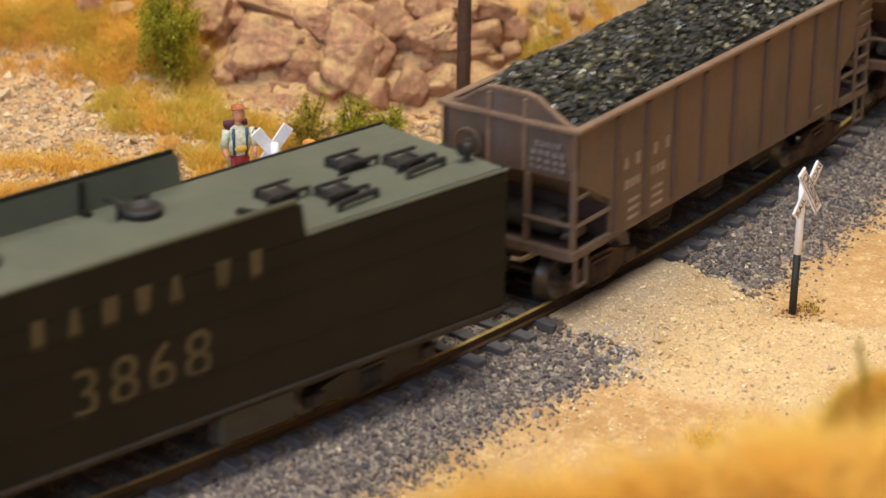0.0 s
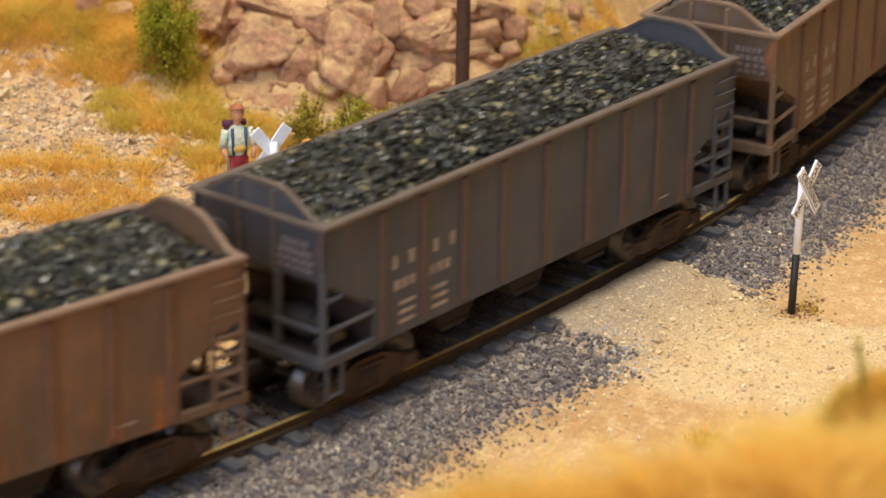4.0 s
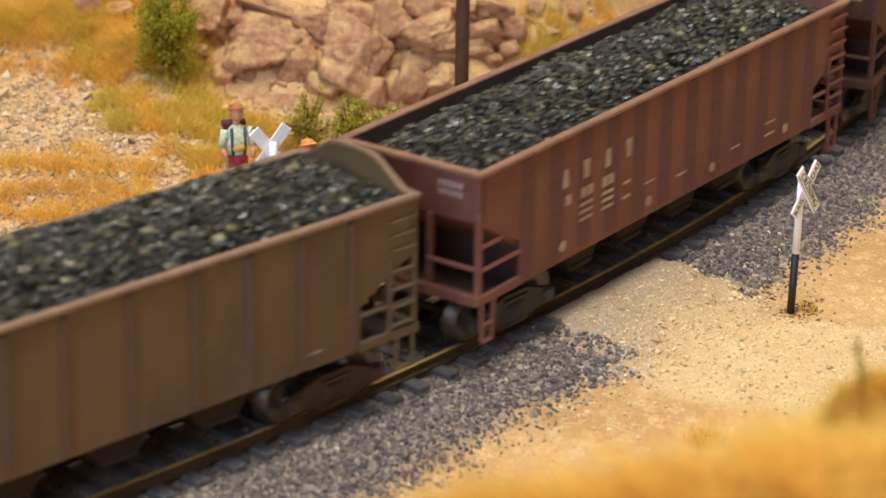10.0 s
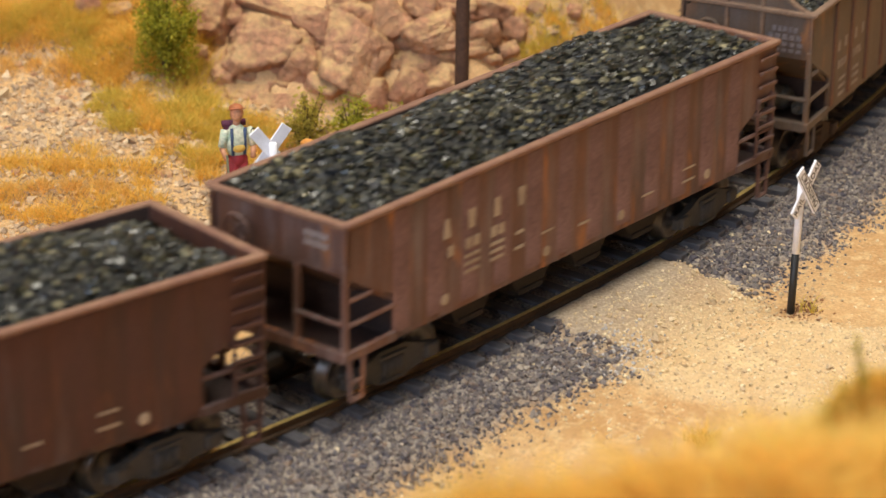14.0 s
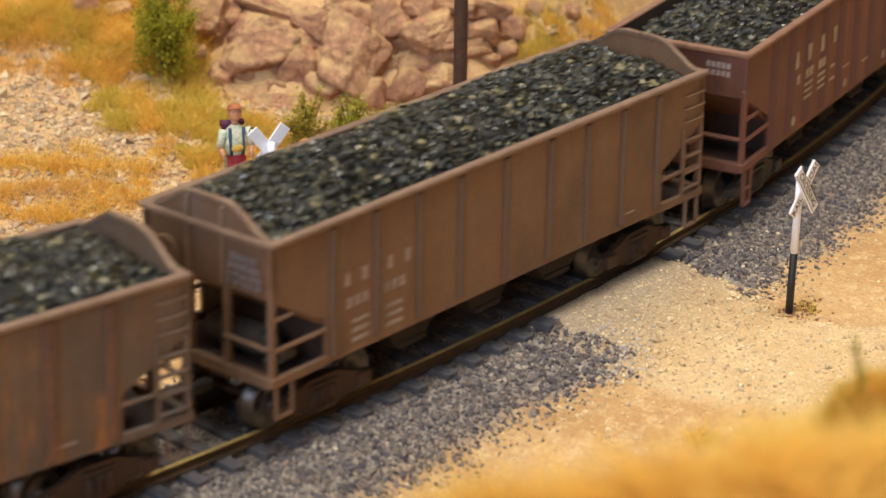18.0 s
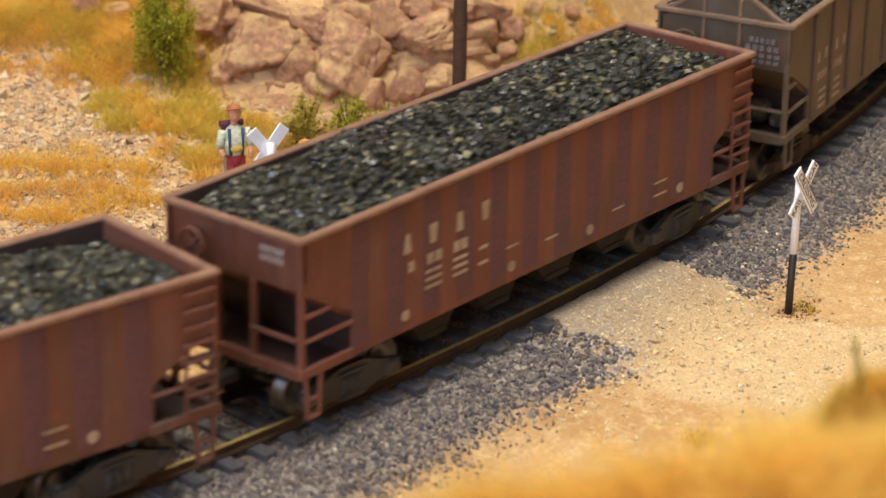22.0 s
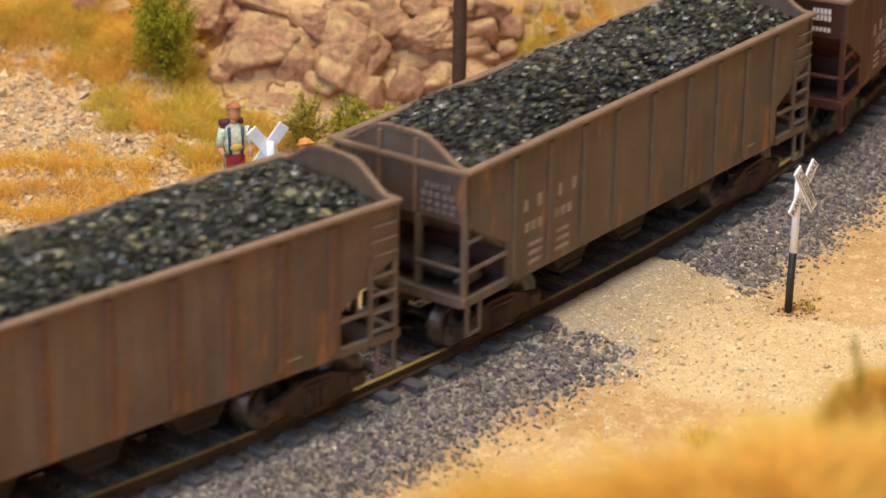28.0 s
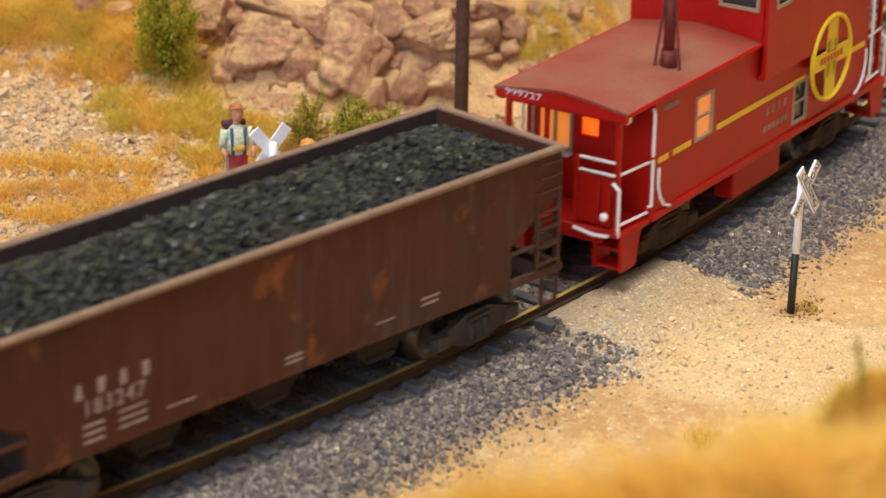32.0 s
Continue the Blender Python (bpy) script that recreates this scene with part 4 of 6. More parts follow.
def build_hopper(kind, seed):
    """kind A: peaked ends, nine ribs; F: level ends, many ribs, tall ladder; P: level ends, smooth sides."""
    rng = np.random.RandomState(seed)
    arched = kind == "A"
    L, W, ZT = {"A": (134.5, 34.0, 40.6), "F": (147.7, 35.2, 40.0), "P": (148.3, 35.6, 39.2)}[kind]
    truck_at = {"A": 49.0, "F": 54.0, "P": 54.0}[kind]
    coat, chord = COATS[1], {"A": CHORD, "F": CHORD_RED, "P": CHORD}[kind]
    ZS, ZE, CUT, ZD = 13.2, 29.3, 14.5, 21.5
    h, w = L / 2, W / 2 - 0.9
    car = empty("hopper_wagon")
    # sides
    for sy in (-1, 1):
        bm = bmesh.new()
        y0, y1 = sy * (w - 0.7), sy * w
        plate(bm, [(-h + 0.2, ZT - 0.6), (-h + 0.2, ZE), (-h + CUT, ZD), (-h + CUT, ZS), (h - CUT, ZS), (h - CUT, ZD), (h - 0.2, ZE), (h - 0.2, ZT - 0.6)], "y", y0, y1)
        side = link("side_panel", bm, coat, car)
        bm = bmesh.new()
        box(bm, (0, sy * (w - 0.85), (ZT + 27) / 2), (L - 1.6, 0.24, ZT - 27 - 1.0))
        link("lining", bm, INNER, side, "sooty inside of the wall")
        n = {"A": 9, "F": 12, "P": 0}[kind]
        for i in range(n):
            x = -h + CUT + 2.0 + (L - 2 * CUT - 4.0) * (i / (n - 1))
            if arched:
                x = -h + (16.6, 28.8, 41.0, 53.2, 67.2, 81.3, 93.5, 105.7, 117.9)[i]
            if i == 0:
                bm = bmesh.new()
                if arched:
                    box(bm, (0, 0, (ZS + ZT) / 2 - 0.5), (1.7, 0.55, ZT - ZS - 2.2), 0.15)
                else:      # wide pressed ribs with sloping flanks
                    for s_ in (-1, 1):
                        plate(bm, [(-2.6, 0), (-1.3, s_ * 0.16), (1.3, s_ * 0.16), (2.6, 0)][::s_], "z", ZS + 0.6, ZT - 1.6)
                bmesh.ops.scale(bm, vec=(K, K, K), verts=bm.verts)
                me = bpy.data.meshes.new("rib")
                bm.to_mesh(me)
                bm.free()
            placed("rib", me, RIB_BROWN if arched else RIB_RED, side, "", mm(x, sy * (w + (0.25 if arched else 0.02)), 0))
        bm = bmesh.new()
        box(bm, (0, sy * (w - 0.42), ZS - 0.3), (L - 2 * CUT + 1.0, 0.9, 0.9), 0.15)
        link("side_sill", bm, coat, car)
        for sx in (-1, 1):
            bm = bmesh.new()
            box(bm, (sx * (h - CUT / 2), sy * (w - 0.2), ZS + 0.2), (CUT + 0.6, 1.2, 2.0), 0.2)
            link("sill_beam", bm, coat, car)
    # top chords, peaked ends
    for sy in (-1, 1):
        bm = bmesh.new()
        box(bm, (0, sy * (W / 2 - 0.9), ZT - 0.5), (L + 0.2, 1.9, 1.1), 0.25)
        link("top_chord", bm, chord, car)
    peak = 4.8 if arched else 0.0
    for sx in (-1, 1):
        bm = bmesh.new()
        if arched:      # a rounded sheet above a level rim
            top = []
            for i in range(17):
                u = -1 + i / 8
                k = min(1.0, max(0.0, (0.97 - abs(u)) / 0.72))
                top.append((u * w, ZT - 0.5 + (peak + 0.5) * k * k * (3 - 2 * k)))
        else:
            top = [(-w, ZT - 0.5), (w, ZT - 0.5)]
        plate(bm, [(-w, ZE)] + top + [(w, ZE)], "x", sx * (h - 1.7), sx * (h - 0.9))
        link("end_panel", bm, coat, car)
        bm = bmesh.new()
        box(bm, (sx * (h - 0.45), 0, ZT - 0.6), (1.5 if arched else 1.9, W - 1.0, 1.1), 0.22)
        if arched:
            for (ya, za), (yb, zb) in zip(top, top[1:]):
                ln = math.hypot(yb - ya, zb - za)
                m = Matrix.Translation((sx * (h - 1.3), (ya + yb) / 2, (za + zb) / 2)) @ Matrix.Rotation(math.atan2(zb - za, yb - ya), 4, "X")
                box(bm, (0, 0, 0), (1.3, ln + 0.3, 0.7), 0, m)
            for y in (-w * 0.24, w * 0.3):
                box(bm, (sx * (h - 0.5), y, (ZT + peak + ZE) / 2 - 0.4), (0.7, 0.9, ZT + peak - ZE - 0.8), 0.15)
        link("end_chord", bm, chord, car)
        bm = bmesh.new()   # sloping floor of the hold
        plate(bm, [(sx * (h - 0.6), ZE + 1.0), (sx * (h - 0.6), ZE), (sx * (h - 27), 12.0), (sx * (h - 27), 13.0)], "y", -w + 0.9, w - 0.9)
        link("slope_sheet", bm, coat, car)
        # shade of the end recess is put into the dark bulkhead and deck
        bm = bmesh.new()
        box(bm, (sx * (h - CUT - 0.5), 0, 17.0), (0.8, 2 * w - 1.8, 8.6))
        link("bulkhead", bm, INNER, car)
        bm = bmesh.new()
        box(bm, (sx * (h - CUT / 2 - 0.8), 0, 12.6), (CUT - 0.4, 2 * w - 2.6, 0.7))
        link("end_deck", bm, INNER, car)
        bm = bmesh.new()
        box(bm, (sx * (h - 0.6), 0, ZS + 0.1), (1.8, W - 2.6, 2.4), 0.25)
        link("end_sill", bm, coat, car)
        for y in (-w + 0.5, w - 0.5):
            bm = bmesh.new()
            box(bm, (sx * (h - 0.7), y, (ZS + ZE + 2) / 2), (1.4, 1.2, ZE + 2 - ZS), 0.2)
            link("corner_post", bm, coat, car)
        for y in (-4.6, 4.6):
            bm = bmesh.new()
            box(bm, (sx * (h - 0.8), y, (ZS + ZE) / 2), (1.3, 1.4, ZE - ZS), 0.2)
            link("end_post", bm, coat, car)
        # rails of the end and of the side opening
        for a, b in (((sx * h, -w + 0.6, 20.0), (sx * h, -4.6, 20.0)), ((sx * h, 4.6, 20.0), (sx * h, w - 0.6, 20.0))):
            bm = bmesh.new()
            rod(bm, a, b, 0.5)
            link("end_rail", bm, coat, car)
        for sy in (-1, 1):
            for z in ((19.6, 24.4) if not arched else (19.6, 25.6)):
                ln = CUT if z < 22 else (8.0 if not arched else 5.5)
                bm = bmesh.new()
                rod(bm, (sx * (h - 0.8), sy * (w - 0.1), z), (sx * (h - ln), sy * (w - 0.1), z), 0.48)
                link("grab_rail", bm, coat, car)
            bm = bmesh.new()
            x0, x1 = sx * (h - 1.2), sx * (h - 5.4)
            if kind == "F":
                pts = [(x0, sy * w, ZS), (x0 - sx * 0.6, sy * w, 4.4), (x1 + sx * 0.6, sy * w, 4.4), (x1, sy * w, ZS)]
                pipe(bm, pts, 0.55)
                rod(bm, (x0 - sx * 0.3, sy * w, 8), (x1 + sx * 0.3, sy * w, 8), 0.45)
            else:
                pts = [(x0, sy * w, ZS), (x0, sy * w, 6.4), (x1, sy * w, 6.4), (x1, sy * w, ZS)]
                pipe(bm, pts, 0.45)
            link("stirrup_step", bm, coat, car)
    # ladders stand at the right-hand end of each side
    for sy, sx in ((-1, 1), (1, -1)):
        bm = bmesh.new()
        xa, xb = sx * (h - 1.0), sx * (h - 7.2)
        if kind == "F":
            for x in (xa, xb):
                box(bm, (x, sy * (w + 0.35), 20.5), (0.7, 0.5, 15.0), 0.1)
        else:
            for x in (xa, xb):
                box(bm, (x, sy * (w + 0.1), 21.0), (0.9, 0.8, 16.0), 0.12)
        ladder = link("ladder", bm, coat, car)
        for i in range(8 if kind == "F" else 7):
            bm = bmesh.new()
            if kind == "F":
                box(bm, ((xa + xb) / 2, sy * (w + 0.75), ZS + 1.6 + i * 3.15), (6.6, 0.6, 0.75), 0.12)
            elif i > 3:
                z = 30.6 + (i - 4) * 2.9
                pipe(bm, [(xa, sy * w, z), (xa, sy * (w + 0.7), z), (xb, sy * (w + 0.7), z), (xb, sy * w, z)], 0.2)
            else:
                rod(bm, (xa, sy * (w + 0.3), 15.5 + i * 3.6), (xb, sy * (w + 0.3), 15.5 + i * 3.6), 0.42)
            link("rung", bm, coat, ladder)
    # brake gear on the leading end, far half
    bm = bmesh.new()
    yb = 8.4
    for i in range(14):
        a, b = 2 * math.pi * i / 14, 2 * math.pi * (i + 1) / 14
        rod(bm, (-h - 1.7, yb + 2.9 * math.cos(a), 33.5 + 2.9 * math.sin(a)), (-h - 1.7, yb + 2.9 * math.cos(b), 33.5 + 2.9 * math.sin(b)), 0.42)
    for i in range(4):
        a = math.pi / 4 * (2 * i + 1)
        rod(bm, (-h - 1.5, yb, 33.5), (-h - 1.7, yb + 2.9 * math.cos(a), 33.5 + 2.9 * math.sin(a)), 0.26)
    rod(bm, (-h, yb, 33.5), (-h - 2.0, yb, 33.5), 0.7, 8)
    link("brake_wheel", bm, coat, car)
    bm = bmesh.new()
    rod(bm, (-h - 0.8, yb, 33.0), (-h - 0.8, yb, ZS), 0.4)
    box(bm, (-h - 0.7, yb, 32.0), (1.0, 2.4, 3.0), 0.2)
    link("brake_shaft", bm, coat, car)
    if arched:
        bm = bmesh.new()
        rod(bm, (-h + 7.5, -8.0, 17.2), (-h + 7.5, 4.5, 17.2), 3.0, 16)
        rod(bm, (-h + 7.5, -9.6, 17.2), (-h + 7.5, -8.0, 17.2), 1.9, 16, 3.0)
        rod(bm, (-h + 7.5, 4.5, 17.2), (-h + 7.5, 6.1, 17.2), 3.0, 16, 1.9)
        link("air_tank", bm, TRUCK_GREY, car, "dusty grey air tank")
        bm = bmesh.new()
        rod(bm, (-h + 5.5, -12.0, 16.0), (-h + 9.5, -12.0, 16.0), 1.7, 12)
        rod(bm, (-h + 3.0, -12.0, 16.0), (-h + 5.5, -12.0, 16.0), 0.6, 8)
        link("brake_cylinder", bm, TRUCK_GREY, car)
    # underside
    bm = bmesh.new()
    box(bm, (0, 0, 10.8), (L - 6, 4.2, 3.6), 0.3)
    link("centre_sill", bm, IRON, car)
    for x in {"A": (-23, 0, 23), "F": (-30, -10, 10, 30), "P": (-28, 0, 28)}[kind]:
        for sy in (-1, 1):
            bm = bmesh.new()
            plate(bm, [(x - 9.5, ZS), (x + 9.5, ZS), (x + 3.4, 5.6), (x - 3.4, 5.6)], "y", sy * 3.0, sy * (w - 4.6))
            box(bm, (x, sy * (w - 4.7), 6.4), (8.0, 0.8, 1.2), 0.15)
            link("hopper_chute", bm, CHUTE, car)
    for sx in (-1, 1):
        coupler(car, sx * (h + 2.5), sx)
        tr = build_truck(car, sx * truck_at, TRUCK if arched else TRUCK_GREY)
        tr.matrix_basis = mm(sx * truck_at, 0, 0, 0, 0, sx * math.degrees(truck_at * 0.00122))
    # marks; places are ways from the leading end
    mark = {"A": MARK, "F": MARK_BRIGHT, "P": MARK_DULL}[kind]

    def letter(g, *place):
        b = bmesh.new()
        glyph(b, g, *place)
        link("side_mark", b, mark, car)

    def lines(rows_, y_):
        for row in rows_:
            b = bmesh.new()
            bars(b, [row], y_)
            link("side_mark", b, mark, car)

    y = -w - (0.22 if kind == "F" else 0.03)
    if arched:
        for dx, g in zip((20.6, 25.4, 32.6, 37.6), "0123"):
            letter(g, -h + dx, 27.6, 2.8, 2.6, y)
        for i in range(3):
            lines([(-h + 21.2 + i * 2.2, 22.8, 1.5, 2.0), (-h + 31.6 + i * 2.2, 22.8, 1.5, 2.0)], y)
            lines([(-h + 24.2, 18.8 - i * 1.9, 4.6, 0.8), (-h + 33.8, 18.8 - i * 1.9, 4.6, 0.8)], y)
        lines([(h - 26, 15.6, 4.0, 0.4)], y)
    elif kind == "F":
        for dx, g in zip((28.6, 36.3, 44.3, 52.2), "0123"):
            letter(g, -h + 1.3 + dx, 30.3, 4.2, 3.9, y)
        for dx, wd in ((29.8, 1.7), (35.4, 1.9), (37.9, 1.9), (43.4, 1.8), (45.8, 1.8)):
            lines([(-h + 1.3 + dx, 25.4, wd, 2.2)], y)
        for i in range(3):
            lines([(-h + 1.3 + 36.5, 22.8 - i * 1.6, 4.8, 0.7), (-h + 1.3 + 44.6, 22.8 - i * 1.6, 4.4, 0.7)], y)
        lines([(-h + 1.3 + 51.8, 22.8, 2.6, 0.7), (-h + 1.3 + 51.8, 19.6, 3.0, 0.7), (-h + 1.3 + 61.2, 20.2, 4.0, 0.45), (-h + 1.3 + 74, 18.2, 4.0, 0.5), (-h + 1.3 + 97, 17.8, 4.0, 0.45),
                  (-h + 1.3 + 112.4, 19.4, 4.6, 0.45), (-h + 1.3 + 112.4, 16.6, 4.6, 0.5)], y)
        for dx in (28.2, 61.0, 87.2, 119.8):
            b = bmesh.new()
            rod(b, (-h + 1.3 + dx, y - 0.05, 15.9), (-h + 1.3 + dx, y + 0.05, 15.9), 1.15, 10)
            link("dot_mark", b, mark, car)
    else:
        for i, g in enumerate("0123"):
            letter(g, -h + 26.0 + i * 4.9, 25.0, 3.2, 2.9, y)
        for i in range(3):
            lines([(-h + 29.0, 18.2 - i * 1.5, 4.6, 0.55), (-h + 37.6, 18.6 - i * 1.5, 6.2, 0.55)], y)
        lines([(-h + 48.5, 15.9, 6.5, 0.4), (-h + 75.5, 16.4, 4.2, 0.5), (-h + 75.5, 15.3, 4.2, 0.5), (-h + 99, 16.2, 5.0, 0.35),
               (-h + 111, 17.6, 5.0, 0.4), (-h + 111, 16.4, 4.4, 0.5)], y)
        lettering("side_number", "183247", 4.2, MARK_DULL, car, mm(-h + 33.6, y - 0.02, 21.3, 90, 0, 0), 0.05, 1.15, 0.98)
    bm = bmesh.new()
    rows = [(-9.6, 36.2, 6.4, 1.3), (-9.6, 34.4, 8.4, 1.3), (-9.6, 32.7, 9.2, 1.0), (-9.6, 31.2, 8.8, 0.9)] if arched else [(-10.0, 36.4, 6.0, 1.3), (-10.0, 34.6, 6.0, 1.3)]
    if kind == "P":
        rows = [(-11, 35.8, 4.6, 1.3), (-11, 34.2, 4.8, 1.3), (-11, 31.4, 4.8, 1.1)]
    for y0, z, wd, hg in rows:
        n = 5
        for i in range(n):
            box(bm, (-h - 0.13, y0 - wd / 2 + wd * (i + 0.5) / n, z), (0.07, wd / n * 0.72, hg))
    link("end_marking", bm, {"A": MARK_FAINT, "F": MARK_DULL, "P": MARK_WHITE}[kind], car)
    car["length"] = L
    return car


LOADS = {  # heaps of coal: length, width, height at the walls, in the middle and at the ends
    "A": [(132.1, 30.4, 38.2 + a, 44.0 + b, 38.0 + 0.3 * a) for a, b in ((0.7, 0.6), (1.3, 1.2), (0.9, 0.6), (0.4, 0.5))],
    "F": [(145.3, 31.6, 36.6 + a, 40.6 + b, 35.5 + a) for a, b in ((0, 0.2), (0.6, 3.2), (2.4, 2.6), (1.4, 2.0))],
    "P": [(145.9, 32.0, 35.2, 39.8, 35.4)]}


def load_of(kind, n, car):
    """Coal of the n-th sort of heap for this kind of wagon; alike heaps share their meshes."""
    sort = n % len(LOADS[kind])
    if (kind, sort) not in HEAPS:
        HEAPS[kind, sort] = coal_heap(np.random.RandomState(50 + sort), *LOADS[kind][sort], car, 7600, COAL_DULL if kind == "P" else None)
    else:
        for name, me, label in HEAPS[kind, sort]:
            tagged(placed(name, me, None, car, label), kind="stuff" if name == "coal" else "")


HEAPS = {}
# the order of the wagons: kind, coat, colour of ribs, chord, place of the leading end at the start
PITCH_OF = {"A": 150.2, "F": 164.0, "P": 162.0}
ORDER = [("A", 1), ("A", 2), ("A", 3), ("A", 4), ("A", 5), ("A", 6), ("F", 7), ("F", 8), ("F", 9), ("A", 10), ("A", 11), ("F", 12), ("F", 13),
         ("A", 14), ("A", 15), ("A", 16), ("P", 17)]
START = {}
FRONT = 17.6
for kind_, n_ in ORDER:
    START[n_] = FRONT
    FRONT += PITCH_OF[kind_]
    if n_ in (6, 11, 16):
        FRONT -= 2.2
WORDS = {1: "grey-brown hopper wagon with purple-brown ribs and heaped coal", 2: "rust-streaked orange-brown hopper wagon heaped with coal",
         3: "sooty grey hopper wagon heaped with coal", 4: "orange-brown hopper wagon with rust streaks and heaped coal",
         5: "ochre-brown dusty hopper wagon heaped with coal", 6: "olive-brown hopper wagon with dark ribs and heaped coal",
         7: "faded red ribbed hopper wagon with level ends and coal", 8: "dark maroon hopper wagon with level ends and coal",
         9: "rusted red hopper wagon with pale streaks and coal", 10: "grey-brown hopper wagon with orange and bluish stains",
         11: "light brown dusty hopper wagon heaped with coal", 12: "red-brown ribbed hopper wagon with cream marks and coal",
         13: "brick-red ribbed hopper wagon with a grey lower edge", 14: "olive-brown hopper wagon with peaked ends and coal",
         15: "brown hopper wagon with orange rust streaks and coal", 16: "grey-brown hopper wagon with long rust streaks and coal",
         17: "smooth brown hopper wagon with rust spots and coal"}
RIBS = {2: RIB_RUST, 4: RIB_RUST, 7: RIB_PURPLE, 5: COATS[5], 8: COATS[8], 9: RIB_PALE, 10: RIB_RUST, 11: COATS[1], 15: RIB_RUST, 16: COATS[16]}
CHORDS = {3: CHORD_DARK, 8: CHORD_RED, 9: CHORD_RED}
LENGTH = {"A": 134.5, "F": 147.7, "P": 148.3}
BOGIE = {"A": 49.0, "F": 54.0, "P": 54.0}
train = {}   # number -> (thing, way from front end to the middle, half the truck spacing)
first = {"A": build_hopper("A", 5), "F": build_hopper("F", 6), "P": build_hopper("P", 7)}
used = set()
for kind_, n_ in ORDER:
    car_ = first[kind_]
    if kind_ in used:
        car_ = copy_thing(first[kind_], mm(0, 0, 0))
    used.add(kind_)
    train[n_] = (car_, LENGTH[kind_] / 2, BOGIE[kind_])
for kind_, n_ in ORDER:
    car_ = train[n_][0]
    load_of(kind_, {7: 0, 8: 1, 9: 2, 12: 0, 13: 3}.get(n_, n_), car_)
    tagged(car_, WORDS[n_], "hopper wagon", group="coal train wagons")
    for ob_ in car_.children_recursive:
        if ob_.type != "MESH" or not ob_.data.materials:
            continue
        was = ob_.data.materials[0]
        now = None
        if was == COATS[1]:
            now = COATS[n_]
        elif was in (RIB_BROWN, RIB_RED) and n_ in RIBS:
            now = RIBS[n_]
        elif was in (CHORD, CHORD_RED) and n_ in CHORDS:
            now = CHORDS[n_]
        if now is not None and now != was:
            ob_.material_slots[0].link = "OBJECT"
            ob_.material_slots[0].material = now


# ---- the tender, and the caboose with its lit windows ----
def build_tender():
    t = empty("locomotive_tender")
    L, W, Z0, Z1, Z2 = 178.0, 36.0, 11.4, 40.0, 46.8
    h, w = L / 2, W / 2
    step = 36.8      # the raised walls of the bunker end here
    bm = bmesh.new()
    box(bm, (0, 0, (Z0 + Z1) / 2), (L, W, Z1 - Z0), 0.5)
    link("tank", bm, TENDER, t, "dark green-black riveted tank")
    bm = bmesh.new()
    box(bm, (0, 0, Z0 - 1.6), (L + 2, W - 6, 2.6), 0.3)
    link("frame", bm, IRON, t)
    for sy in (-1, 1):
        bm = bmesh.new()
        box(bm, (0, sy * (w + 0.1), Z0 + 0.3), (L, 0.7, 0.7), 0.1)
        link("lower_edge", bm, IRON, t)
        bm = bmesh.new()
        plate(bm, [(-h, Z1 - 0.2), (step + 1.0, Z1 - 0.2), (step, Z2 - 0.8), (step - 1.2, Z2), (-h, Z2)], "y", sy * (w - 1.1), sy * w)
        # near wall dark, far wall in the paler deck colour; rims the reverse
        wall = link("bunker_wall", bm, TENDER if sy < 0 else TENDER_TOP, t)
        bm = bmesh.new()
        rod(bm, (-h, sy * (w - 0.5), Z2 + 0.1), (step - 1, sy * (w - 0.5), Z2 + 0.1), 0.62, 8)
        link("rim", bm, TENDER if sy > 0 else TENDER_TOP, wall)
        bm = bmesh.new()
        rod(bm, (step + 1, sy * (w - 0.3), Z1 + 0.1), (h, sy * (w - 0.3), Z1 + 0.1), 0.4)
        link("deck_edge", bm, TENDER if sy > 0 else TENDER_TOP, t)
        for z in (20.5, 30.0, 35.6):
            bm = bmesh.new()
            box(bm, (0, sy * (w + 0.02), z), (L - 1, 0.14, 0.5))
            for i in range(88):
                box(bm, (-h + 1 + i * 2, sy * (w + 0.1), z), (0.35, 0.16, 0.35))
            link("rivet_strip", bm, TENDER, t)
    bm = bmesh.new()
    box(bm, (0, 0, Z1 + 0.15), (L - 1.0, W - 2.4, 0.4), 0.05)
    link("deck", bm, TENDER_TOP, t, "pale olive-grey deck")
    for x in (-60, -34, -8, 14):
        bm = bmesh.new()
        box(bm, (x, w - 1.5, (Z1 + Z2) / 2), (0.8, 0.7, Z2 - Z1 - 0.4), 0.1)
        box(bm, (x, w - 2.6, Z1 + 0.8), (1.6, 2.4, 1.2), 0.3)
        link("wall_stay", bm, TENDER, t)
    for x, y in ((22, 9.5), (-14, 9.0), (-52, 9.0)):
        bm = bmesh.new()
        lathe(bm, [(4.0, Z1 + 0.3), (4.2, Z1 + 1.3), (4.0, Z1 + 1.9), (2.8, Z1 + 2.0), (2.6, Z1 + 1.2), (0.5, Z1 + 1.1)], 20, "z")
        bmesh.ops.translate(bm, verts=bm.verts, vec=(x, y, 0))
        pipe(bm, [(x - 5.2, y, Z1 + 0.4), (x - 5.2, y, Z1 + 3.6), (x - 5.2, y + 3.5, Z1 + 3.6)], 0.5)
        pipe(bm, [(x + 4, y + 3, Z1 + 0.4), (x + 4, y + 3, Z1 + 2.4), (x + 1, y + 3, Z1 + 2.4)], 0.4)
        link("filler_hatch", bm, IRON, t)
    bm = bmesh.new()
    plate(bm, [(-w + 0.4, Z1 + 0.2), (-w + 0.4, Z2 - 1.5), (-w + 3.2, Z2 - 3.2), (-2.0, Z1 + 1.4), (-2.0, Z1 + 0.2)], "x", step - 2.0, step - 0.8)
